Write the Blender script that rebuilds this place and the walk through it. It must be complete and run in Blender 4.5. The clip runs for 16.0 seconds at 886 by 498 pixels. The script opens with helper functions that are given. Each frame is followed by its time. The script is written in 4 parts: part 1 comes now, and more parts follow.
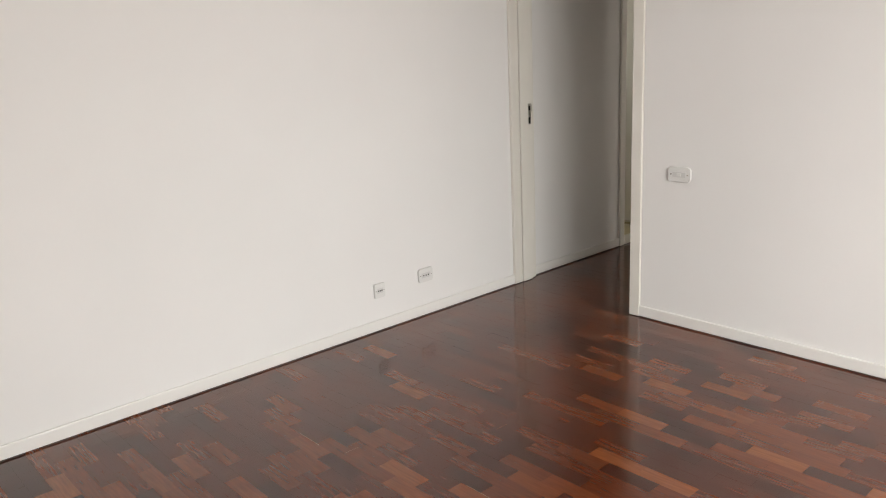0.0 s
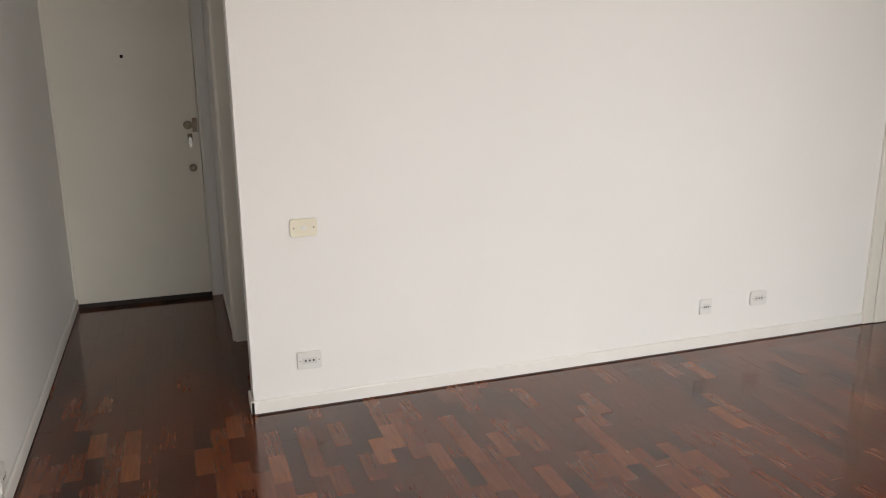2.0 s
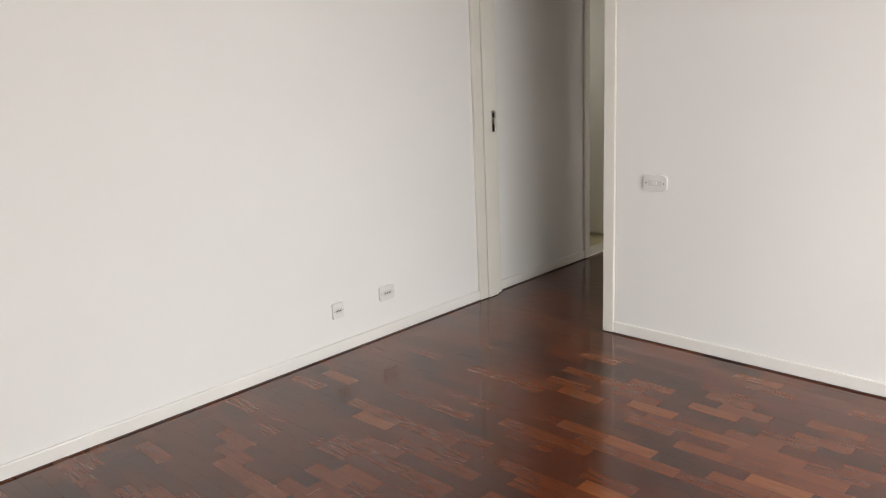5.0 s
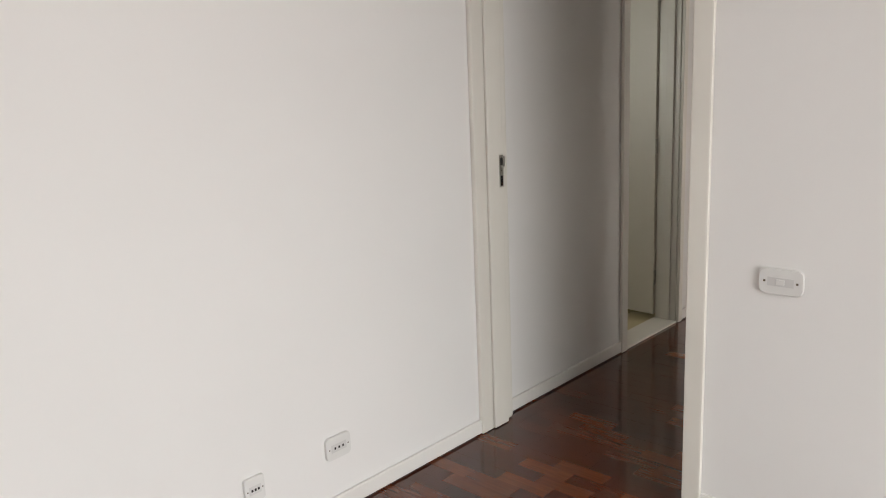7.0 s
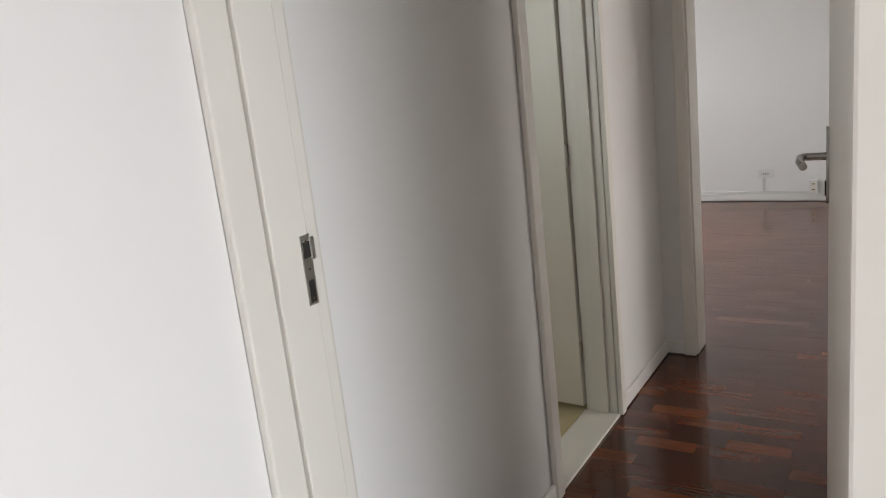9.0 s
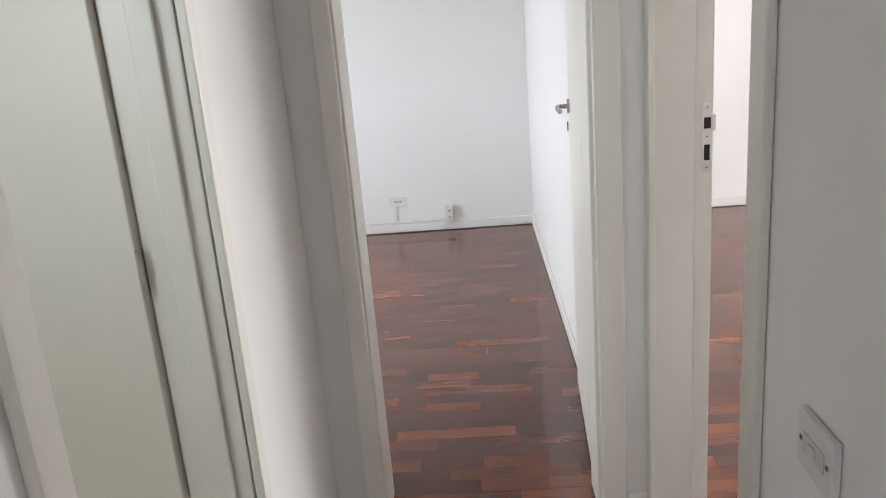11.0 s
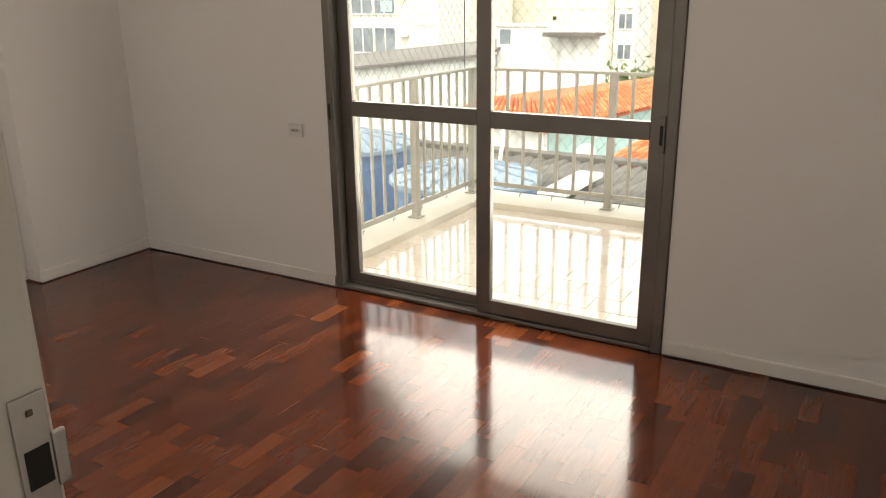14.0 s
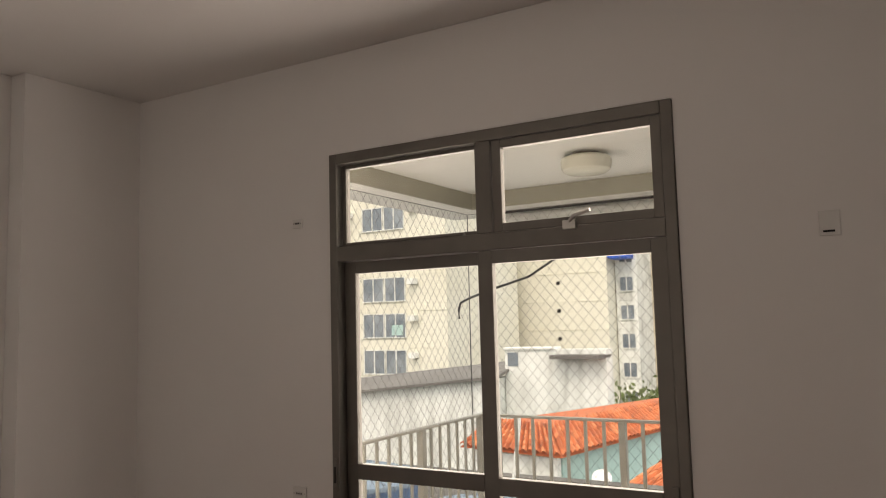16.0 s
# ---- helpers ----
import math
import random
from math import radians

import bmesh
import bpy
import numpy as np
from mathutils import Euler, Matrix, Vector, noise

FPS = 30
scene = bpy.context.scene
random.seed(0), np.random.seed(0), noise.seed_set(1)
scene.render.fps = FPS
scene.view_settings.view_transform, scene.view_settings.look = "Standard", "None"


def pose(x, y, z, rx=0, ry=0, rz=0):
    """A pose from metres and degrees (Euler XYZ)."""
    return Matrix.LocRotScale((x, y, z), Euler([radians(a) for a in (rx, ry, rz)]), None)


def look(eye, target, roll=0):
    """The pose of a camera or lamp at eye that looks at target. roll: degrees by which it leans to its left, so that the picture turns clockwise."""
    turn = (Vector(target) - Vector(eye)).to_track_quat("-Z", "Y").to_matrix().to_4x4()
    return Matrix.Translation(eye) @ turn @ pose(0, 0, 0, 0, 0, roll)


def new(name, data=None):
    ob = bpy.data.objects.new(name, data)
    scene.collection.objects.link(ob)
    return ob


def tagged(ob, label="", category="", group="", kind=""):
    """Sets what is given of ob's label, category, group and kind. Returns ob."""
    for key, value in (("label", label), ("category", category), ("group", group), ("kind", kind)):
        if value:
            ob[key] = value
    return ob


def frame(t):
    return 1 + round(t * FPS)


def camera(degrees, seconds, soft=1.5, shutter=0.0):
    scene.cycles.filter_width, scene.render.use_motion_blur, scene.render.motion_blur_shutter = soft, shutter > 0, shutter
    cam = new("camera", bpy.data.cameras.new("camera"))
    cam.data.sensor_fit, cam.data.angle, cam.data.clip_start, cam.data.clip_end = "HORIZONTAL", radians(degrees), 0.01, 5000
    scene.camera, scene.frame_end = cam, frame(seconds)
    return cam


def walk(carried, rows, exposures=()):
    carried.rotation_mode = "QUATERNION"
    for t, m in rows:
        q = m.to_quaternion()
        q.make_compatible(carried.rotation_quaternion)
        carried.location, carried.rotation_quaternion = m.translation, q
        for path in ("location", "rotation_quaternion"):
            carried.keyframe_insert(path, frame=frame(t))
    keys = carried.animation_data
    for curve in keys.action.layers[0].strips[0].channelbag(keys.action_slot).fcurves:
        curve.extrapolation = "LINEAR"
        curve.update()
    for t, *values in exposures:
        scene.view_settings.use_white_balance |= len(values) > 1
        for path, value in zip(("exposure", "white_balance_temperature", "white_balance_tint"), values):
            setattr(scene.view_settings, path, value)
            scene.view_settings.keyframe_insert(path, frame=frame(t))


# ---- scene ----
cam = camera(59.2, 16.0, soft=1.1)
PATH = [
    (0, (3.234, -3.464, 1.496), (1.788, -2.18, 0.985), -2.8),
    (0.5, (3.179, -3.481, 1.489), (1.496, -2.514, 1.009), -2.5),
    (1, (3.15, -3.552, 1.482), (1.336, -2.856, 1.007), -1.8),
    (1.5, (3.152, -3.585, 1.477), (1.282, -3.066, 0.997), -1.1),
    (2, (3.163, -3.569, 1.483), (1.327, -2.939, 1.001), -0.5),
    (2.5, (3.177, -3.517, 1.491), (1.473, -2.583, 1.022), -0.0),
    (3, (3.147, -3.499, 1.505), (1.597, -2.361, 0.954), -0.3),
    (3.5, (3.173, -3.505, 1.427), (1.812, -2.396, 0.469), -2.1),
    (4, (3.115, -3.539, 1.339), (1.868, -2.4, 0.267), -1.7),
    (4.5, (3.124, -3.522, 1.41), (1.796, -2.224, 0.668), -1.4),
    (5, (2.984, -3.341, 1.441), (1.626, -1.955, 0.957), -2.6),
    (7.3, (1.745, -2.042, 1.399), (0.424, -0.600, 0.985), -2.3),
    (7.5, (1.638, -1.908, 1.394), (0.333, -0.45, 0.981), -2.1),
    (8, (1.381, -1.568, 1.376), (0.125, -0.075, 0.938), -3.5),
    (10.3, (0.497, 0.057, 1.379), (0.09, 1.94, 0.841), -5.4),
    (10.5, (0.452, 0.173, 1.383), (0.178, 2.077, 0.834), -4.7),
    (10.7, (0.429, 0.279, 1.379), (0.253, 2.193, 0.827), -4.9),
    (11, (0.435, 0.488, 1.372), (0.33, 2.408, 0.819), -4.7),
    (11.5, (0.429, 0.832, 1.378), (0.431, 2.757, 0.838), -4.6),
    (12, (0.425, 1.223, 1.368), (0.736, 3.118, 0.808), -1.9),
    (12.5, (0.544, 1.566, 1.349), (1.194, 3.357, 0.743), -2.2),
    (13, (0.648, 1.802, 1.367), (1.65, 3.421, 0.754), -2.1),
    (13.5, (0.7, 1.981, 1.38), (2.137, 3.232, 0.772), -1.8),
    (14, (0.764, 2.011, 1.369), (2.407, 2.977, 0.764), -0.7),
    (14.5, (0.769, 2.001, 1.411), (2.48, 2.943, 0.982), -0.1),
    (15, (0.783, 1.999, 1.496), (2.528, 2.97, 1.394), -0.7),
    (15.5, (0.776, 1.996, 1.558), (2.502, 2.992, 1.723), -1.3),
    (16, (0.779, 1.997, 1.567), (2.489, 3.015, 1.756), -1.5),
]
EXPOSURES = [(0, 1.9, 7300, 15), (3, 1.9, 7300, 15), (4, 2.35, 7300, 18), (5, 1.9, 7200, 15), (8, 1.9, 7100, 15), (10.3, 3.1, 6250, 13), (12, 2.95, 6300, 13),
             (13, 2.6, 5700, 13), (13.5, 2.4, 5700, 13), (14, 1.75, 7700, 15), (14.5, 1.4, 8600, 17), (15, 1.0, 8400, 19), (15.5, 0.85, 8200, 20), (16, 0.9, 7800, 20)]
walk(cam, [(t, look(eye, target, roll)) for t, eye, target, roll in PATH], EXPOSURES)

# ---- light: overcast sky through the openings ----
world = bpy.data.worlds.new("sky")
scene.world = world
world.use_nodes = True
wn = world.node_tree
sky = wn.nodes.new("ShaderNodeTexSky")
sky.sky_type = "NISHITA"
sky.sun_disc = False
sky.sun_elevation = radians(52)
sky.sun_rotation = radians(270)
sky.dust_density = 5.0
# thin bright cloud over most of the sky
cloud_at = wn.nodes.new("ShaderNodeTexCoord")
cloud = wn.nodes.new("ShaderNodeTexNoise")
cloud.inputs["Scale"].default_value, cloud.inputs["Detail"].default_value = 2.2, 5.0
wn.links.new(cloud_at.outputs["Generated"], cloud.inputs["Vector"])
cover = wn.nodes.new("ShaderNodeMapRange")
cover.inputs["From Min"].default_value, cover.inputs["From Max"].default_value = 0.3, 0.65
cover.inputs["To Min"].default_value, cover.inputs["To Max"].default_value = 0.55, 0.95
wn.links.new(cloud.outputs["Fac"], cover.inputs["Value"])
veil = wn.nodes.new("ShaderNodeMix")
veil.data_type = "RGBA"
wn.links.new(cover.outputs[0], veil.inputs[0])
wn.links.new(sky.outputs[0], veil.inputs[6])
veil.inputs[7].default_value = (6.9, 7.7, 8.1, 1)
wn.links.new(veil.outputs[2], wn.nodes["Background"].inputs[0])
wn.nodes["Background"].inputs[1].default_value = 0.15
sun_data = bpy.data.lights.new("sun", "SUN")
sun_data.energy, sun_data.angle, sun_data.color = 0.4, radians(15), (1.0, 0.96, 0.9)
sun = new("sun", sun_data)
sun.matrix_world = look((0, 0, 30), (26, 9, 0))


def opening_light(x, y, z, w, h, watts, target, tint=(0.93, 0.97, 1.0)):
    d = bpy.data.lights.new("opening_fill", "AREA")
    d.shape, d.size, d.size_y, d.energy, d.color = "RECTANGLE", w, h, watts, tint
    ob = new("opening_fill", d)
    ob.matrix_world = look((x, y, z), target)
    return ob


opening_light(4.38, -1.75, 1.25, 1.8, 1.9, 19, (0.9, -1.5, 0.0))     # living-room balcony doors
opening_light(-2.13, 4.1, 1.6, 1.5, 1.3, 2.2, (1, 4.1, 1.6), (1.0, 0.975, 0.94))         # first bedroom's window

opening_light(3.95, 3.72, 1.38, 2.05, 2.04, 27, (0, 3.72, 1.2), (1.0, 0.965, 0.94))      # the bedroom's balcony door
opening_light(-1.0, 0.26, 1.65, 0.6, 0.7, 0.9, (-0.9, 2, 1.3), (0.95, 1.0, 0.9))   # added fill lamp that brightens the bathroom door, no window known there

# ---- materials ----


def mat(name):
    m = bpy.data.materials.new(name)
    m.use_nodes = True
    return m, m.node_tree.nodes, m.node_tree.links, m.node_tree.nodes["Principled BSDF"]


def coords(n, l, scale=(1, 1, 1)):
    g = n.new("ShaderNodeNewGeometry")
    mp = n.new("ShaderNodeMapping")
    mp.inputs["Scale"].default_value = scale
    l.new(g.outputs["Position"], mp.inputs["Vector"])
    return mp.outputs[0]


def ramp(n, l, fac, stops):
    r = n.new("ShaderNodeValToRGB")
    e = r.color_ramp.elements
    while len(e) < len(stops):
        e.new(0.5)
    for i, (p, c) in enumerate(stops):
        e[i].position, e[i].color = p, (*c, 1)
    l.new(fac, r.inputs[0])
    return r.outputs[0]


def noise_tex(n, l, vec, scale, detail=3.0):
    t = n.new("ShaderNodeTexNoise")
    t.inputs["Scale"].default_value, t.inputs["Detail"].default_value = scale, detail
    l.new(vec, t.inputs["Vector"])
    return t.outputs["Fac"]


def bump(n, l, b, h, strength, dist=0.002):
    k = n.new("ShaderNodeBump")
    k.inputs["Strength"].default_value, k.inputs["Distance"].default_value = strength, dist
    l.new(h, k.inputs["Height"])
    l.new(k.outputs[0], b.inputs["Normal"])


def plain(name, c0, c1, rough, fine=60.0, broad=1.3, bump_s=0.15, metal=0.0, dist=0.002, rough_var=0.1):
    """A surface of two near tones, with broad mottling, fine relief and uneven gloss."""
    m, n, l, b = mat(name)
    v = coords(n, l)
    f = noise_tex(n, l, v, broad, 4)
    l.new(ramp(n, l, f, [(0.3, c0), (0.7, c1)]), b.inputs["Base Color"])
    g = noise_tex(n, l, v, fine, 2)
    mr = n.new("ShaderNodeMapRange")
    mr.inputs["To Min"].default_value, mr.inputs["To Max"].default_value = max(0.02, rough - rough_var), min(1, rough + rough_var)
    l.new(f, mr.inputs["Value"])
    l.new(mr.outputs[0], b.inputs["Roughness"])
    b.inputs["Metallic"].default_value = metal
    if bump_s:
        bump(n, l, b, g, bump_s, dist)
    return m


PAINT = plain("white_wall_paint", (0.78, 0.775, 0.76), (0.82, 0.815, 0.80), 0.62, 45, 0.9, 0.12)
CEIL = plain("ceiling_paint", (0.74, 0.73, 0.71), (0.79, 0.78, 0.76), 0.8, 30, 0.7, 0.2)
TRIM = plain("white_trim_paint", (0.76, 0.75, 0.72), (0.82, 0.81, 0.78), 0.38, 30, 2.0, 0.08)
CREAM = plain("cream_door_enamel", (0.70, 0.67, 0.60), (0.75, 0.72, 0.65), 0.36, 25, 2.5, 0.06)
JAMB = plain("cream_jamb_enamel", (0.72, 0.70, 0.64), (0.77, 0.75, 0.69), 0.33, 25, 2.5, 0.06)
PLASTIC = plain("white_plastic", (0.70, 0.70, 0.68), (0.75, 0.75, 0.73), 0.35, 80, 6, 0.02)
GREYP = plain("grey_plastic", (0.60, 0.60, 0.585), (0.66, 0.66, 0.645), 0.4, 80, 6, 0.02)
IVORY = plain("ivory_plastic", (0.72, 0.68, 0.54), (0.76, 0.72, 0.59), 0.4, 80, 6, 0.02)
DARK = plain("dark_hole", (0.012, 0.011, 0.010), (0.02, 0.018, 0.016), 0.8, 50, 5, 0.0)
STEEL = plain("satin_steel", (0.50, 0.49, 0.46), (0.60, 0.59, 0.56), 0.32, 120, 20, 0.05, 1.0)
CHROME = plain("worn_chrome", (0.34, 0.33, 0.32), (0.46, 0.45, 0.44), 0.2, 120, 20, 0.05, 1.0)
BRONZE = plain("aged_brass", (0.13, 0.105, 0.08), (0.22, 0.185, 0.14), 0.4, 90, 18, 0.1, 1.0)
ALU = plain("grey_anodised_aluminium", (0.165, 0.156, 0.14), (0.215, 0.205, 0.185), 0.45, 160, 5, 0.08, 0.75)
RUBBER = plain("black_rubber", (0.015, 0.014, 0.013), (0.03, 0.028, 0.026), 0.7, 80, 8, 0.1)
RAILM = plain("beige_rail_enamel", (0.36, 0.335, 0.28), (0.43, 0.405, 0.35), 0.45, 70, 6, 0.1)
CONCRETE = plain("painted_kerb", (0.60, 0.55, 0.46), (0.68, 0.63, 0.54), 0.6, 35, 3, 0.2)
SOFFIT = plain("balcony_soffit_paint", (0.72, 0.70, 0.66), (0.78, 0.76, 0.72), 0.8, 25, 1.5, 0.15)
BEAMM = plain("olive_grey_face", (0.30, 0.28, 0.22), (0.38, 0.36, 0.29), 0.7, 30, 3, 0.2)
OPAL = plain("opal_glass", (0.62, 0.60, 0.50), (0.68, 0.66, 0.57), 0.25, 30, 5, 0.02)
AWNING = plain("grey_awning_cloth", (0.55, 0.55, 0.52), (0.68, 0.68, 0.65), 0.85, 120, 6, 0.2)
NETM = plain("net_cord", (0.10, 0.095, 0.085), (0.16, 0.155, 0.14), 0.8, 200, 9, 0.0)
CABLE = plain("black_cable", (0.02, 0.02, 0.02), (0.05, 0.05, 0.05), 0.6, 60, 6, 0.0)
YTILE = plain("yellow_bathroom_tile", (0.55, 0.47, 0.27), (0.62, 0.54, 0.33), 0.3, 30, 4, 0.03)
GROUT = plain("beige_grout", (0.42, 0.36, 0.30), (0.52, 0.46, 0.39), 0.9, 90, 8, 0.3)
TANK_BLUE = plain("blue_polyethylene", (0.05, 0.11, 0.22), (0.08, 0.16, 0.29), 0.45, 20, 2, 0.1)
TANK_LID = plain("weathered_blue_lid", (0.13, 0.19, 0.25), (0.24, 0.31, 0.37), 0.55, 20, 2, 0.15)
FIBRE = plain("dark_fibre_cement", (0.075, 0.068, 0.06), (0.16, 0.148, 0.13), 0.9, 9, 0.8, 0.4, dist=0.01)
GREYROOF = plain("grey_roof_sheet", (0.12, 0.11, 0.10), (0.20, 0.185, 0.17), 0.85, 6, 0.4, 0.4, dist=0.02)
TEAL = plain("teal_plaster", (0.36, 0.53, 0.50), (0.42, 0.59, 0.55), 0.8, 8, 0.6, 0.2)
YELLOW = plain("pale_yellow_plaster", (0.70, 0.66, 0.54), (0.78, 0.75, 0.65), 0.85, 4, 0.12, 0.2, dist=0.01)
BEIGE = plain("beige_plaster", (0.55, 0.48, 0.37), (0.63, 0.56, 0.45), 0.85, 4, 0.2, 0.2, dist=0.01)
DARKGLASS = plain("far_window_glass", (0.10, 0.13, 0.16), (0.30, 0.33, 0.35), 0.15, 3, 0.5, 0.0)
BLUE = plain("blue_canvas", (0.02, 0.10, 0.55), (0.03, 0.14, 0.65), 0.7, 20, 2, 0.1)
ASPHALT = plain("grey_ground", (0.05, 0.05, 0.048), (0.11, 0.105, 0.10), 0.9, 3, 0.1, 0.3, dist=0.02)
LEAF = plain("green_leaf", (0.09, 0.13, 0.035), (0.17, 0.21, 0.06), 0.6, 20, 2, 0.0)


def streaked_plaster():
    """Old white plaster with dark rain streaks and blotches."""
    m, n, l, b = mat("stained_white_plaster")
    run = noise_tex(n, l, coords(n, l, (1.6, 1.6, 0.22)), 1.3, 6)
    blot = noise_tex(n, l, coords(n, l), 0.45, 5)
    mul = n.new("ShaderNodeMath")
    mul.operation = "MULTIPLY"
    l.new(run, mul.inputs[0])
    l.new(blot, mul.inputs[1])
    l.new(ramp(n, l, mul.outputs[0], [(0.11, (0.42, 0.42, 0.385)), (0.19, (0.64, 0.64, 0.60)), (0.30, (0.77, 0.77, 0.73))]), b.inputs["Base Color"])
    b.inputs["Roughness"].default_value = 0.88
    bump(n, l, b, noise_tex(n, l, coords(n, l), 5), 0.3, 0.01)
    return m


STAIN = streaked_plaster()


def roof_tile_material():
    m, n, l, b = mat("orange_clay_tile")
    v = coords(n, l)
    oi = n.new("ShaderNodeNewGeometry")
    c = ramp(n, l, oi.outputs["Random Per Island"], [(0.0, (0.42, 0.10, 0.035)), (0.6, (0.62, 0.17, 0.06)), (1.0, (0.68, 0.24, 0.10))])
    l.new(c, b.inputs["Base Color"])
    b.inputs["Roughness"].default_value = 0.85
    bump(n, l, b, noise_tex(n, l, v, 9), 0.3, 0.02)
    return m


def parquet_material(per_object):
    """Lacquered hardwood blocks: tone from block to block, grain along x, worn gloss."""
    m, n, l, b = mat("lacquered_parquet")
    if per_object:
        rnd = n.new("ShaderNodeObjectInfo").outputs["Random"]
    else:
        rnd = n.new("ShaderNodeNewGeometry").outputs["Random Per Island"]
    tone = ramp(n, l, rnd, [(0.0, (0.042, 0.0105, 0.0048)), (0.2, (0.070, 0.0150, 0.0055)), (0.55, (0.104, 0.0230, 0.0070)),
                            (0.85, (0.140, 0.0335, 0.0098)), (0.97, (0.168, 0.043, 0.0128)), (1.0, (0.225, 0.068, 0.021))])
    v = coords(n, l, (6, 70, 30))
    off = n.new("ShaderNodeVectorMath")
    off.operation = "ADD"
    sc = n.new("ShaderNodeMath")
    sc.operation = "MULTIPLY"
    sc.inputs[1].default_value = 37.0
    l.new(rnd, sc.inputs[0])
    l.new(v, off.inputs[0])
    l.new(sc.outputs[0], off.inputs[1])
    grain = noise_tex(n, l, off.outputs[0], 1.6, 5)
    gr = ramp(n, l, grain, [(0.25, (0.72, 0.70, 0.68)), (0.75, (1.18, 1.16, 1.14))])
    mx = n.new("ShaderNodeMix")
    mx.data_type, mx.blend_type = "RGBA", "MULTIPLY"
    mx.inputs[0].default_value = 1.0
    l.new(tone, mx.inputs[6])
    l.new(gr, mx.inputs[7])
    l.new(mx.outputs[2], b.inputs["Base Color"])
    wv = coords(n, l)
    wear = noise_tex(n, l, wv, 2.2, 4)
    mr = n.new("ShaderNodeMapRange")
    mr.inputs["To Min"].default_value, mr.inputs["To Max"].default_value = 0.09, 0.19
    l.new(wear, mr.inputs["Value"])
    l.new(mr.outputs[0], b.inputs["Roughness"])
    b.inputs["Specular IOR Level"].default_value = 0.5
    b.inputs["Coat Weight"].default_value, b.inputs["Coat Roughness"].default_value, b.inputs["Coat IOR"].default_value = 0.25, 0.08, 1.5
    bump(n, l, b, grain, 0.05, 0.001)
    return m


def tile_material():
    m, n, l, b = mat("cream_glazed_tile")
    rnd = n.new("ShaderNodeObjectInfo").outputs["Random"]
    c = ramp(n, l, rnd, [(0.0, (0.60, 0.50, 0.41)), (0.5, (0.66, 0.56, 0.47)), (1.0, (0.70, 0.61, 0.53))])
    l.new(c, b.inputs["Base Color"])
    v = coords(n, l)
    mr = n.new("ShaderNodeMapRange")
    mr.inputs["To Min"].default_value, mr.inputs["To Max"].default_value = 0.07, 0.16
    l.new(noise_tex(n, l, v, 5), mr.inputs["Value"])
    l.new(mr.outputs[0], b.inputs["Roughness"])
    b.inputs["Coat Weight"].default_value, b.inputs["Coat Roughness"].default_value = 0.6, 0.06
    bump(n, l, b, noise_tex(n, l, v, 40), 0.05, 0.002)
    return m


def glass_material():
    """Thin flat pane: clear, with a faint surface reflection."""
    m, n, l, b = mat("window_glass")
    clear = n.new("ShaderNodeBsdfTransparent")
    clear.inputs[0].default_value = (0.96, 0.98, 0.97, 1)
    gloss = n.new("ShaderNodeBsdfGlossy")
    gloss.inputs["Roughness"].default_value = 0.01
    fres = n.new("ShaderNodeFresnel")
    fres.inputs[0].default_value = 1.45
    mx = n.new("ShaderNodeMixShader")
    l.new(fres.outputs[0], mx.inputs[0])
    l.new(clear.outputs[0], mx.inputs[1])
    l.new(gloss.outputs[0], mx.inputs[2])
    out = [k for k in n if k.bl_idname == "ShaderNodeOutputMaterial"][0]
    l.new(mx.outputs[0], out.inputs[0])
    n.remove(b)
    return m


WOOD_OBJ, WOOD_ISL = parquet_material(True), parquet_material(False)
TILE, GLASS, CLAY = tile_material(), glass_material(), roof_tile_material()
SUBFLOOR = plain("dark_joint", (0.035, 0.012, 0.006), (0.06, 0.02, 0.009), 0.8, 60, 5, 0.1)

# ---- mesh helpers ----


def boxes(*bs, bevel=0.0):
    """One bmesh of boxes (x0, x1, y0, y1, z0, z1), edges rounded by bevel."""
    bm = bmesh.new()
    for x0, x1, y0, y1, z0, z1 in bs:
        m = Matrix.LocRotScale(((x0 + x1) / 2, (y0 + y1) / 2, (z0 + z1) / 2), None, (abs(x1 - x0), abs(y1 - y0), abs(z1 - z0)))
        bmesh.ops.create_cube(bm, size=1, matrix=m)
    if bevel:
        bmesh.ops.bevel(bm, geom=bm.edges[:], offset=bevel, segments=2, affect="EDGES", profile=0.6)
    return bm


def cyl(p, q, r, r2=None, seg=20, bevel=0.0):
    bm = bmesh.new()
    a, b = Vector(p), Vector(q)
    m = Matrix.Translation((a + b) / 2) @ (b - a).to_track_quat("Z", "Y").to_matrix().to_4x4()
    bmesh.ops.create_cone(bm, cap_ends=True, segments=seg, radius1=r, radius2=r if r2 is None else r2, depth=(b - a).length, matrix=m)
    if bevel:
        es = [e for e in bm.edges if e.calc_face_angle(0) > 1]
        bmesh.ops.bevel(bm, geom=es, offset=bevel, segments=3, affect="EDGES", profile=0.5)
    return bm


def tube(points, r, seg=8):
    """A bent round bar through the points."""
    bm = bmesh.new()
    pts = [Vector(p) for p in points]
    rings = []
    for i, p in enumerate(pts):
        d = (pts[min(i + 1, len(pts) - 1)] - pts[max(i - 1, 0)]).normalized()
        q = d.to_track_quat("Z", "Y")
        rings.append([bm.verts.new(p + q @ Vector((r * math.cos(k * math.tau / seg), r * math.sin(k * math.tau / seg), 0))) for k in range(seg)])
    for a, b in zip(rings, rings[1:]):
        for k in range(seg):
            bm.faces.new((a[k], a[(k + 1) % seg], b[(k + 1) % seg], b[k]))
    bm.faces.new(rings[0][::-1])
    bm.faces.new(rings[-1])
    return bm


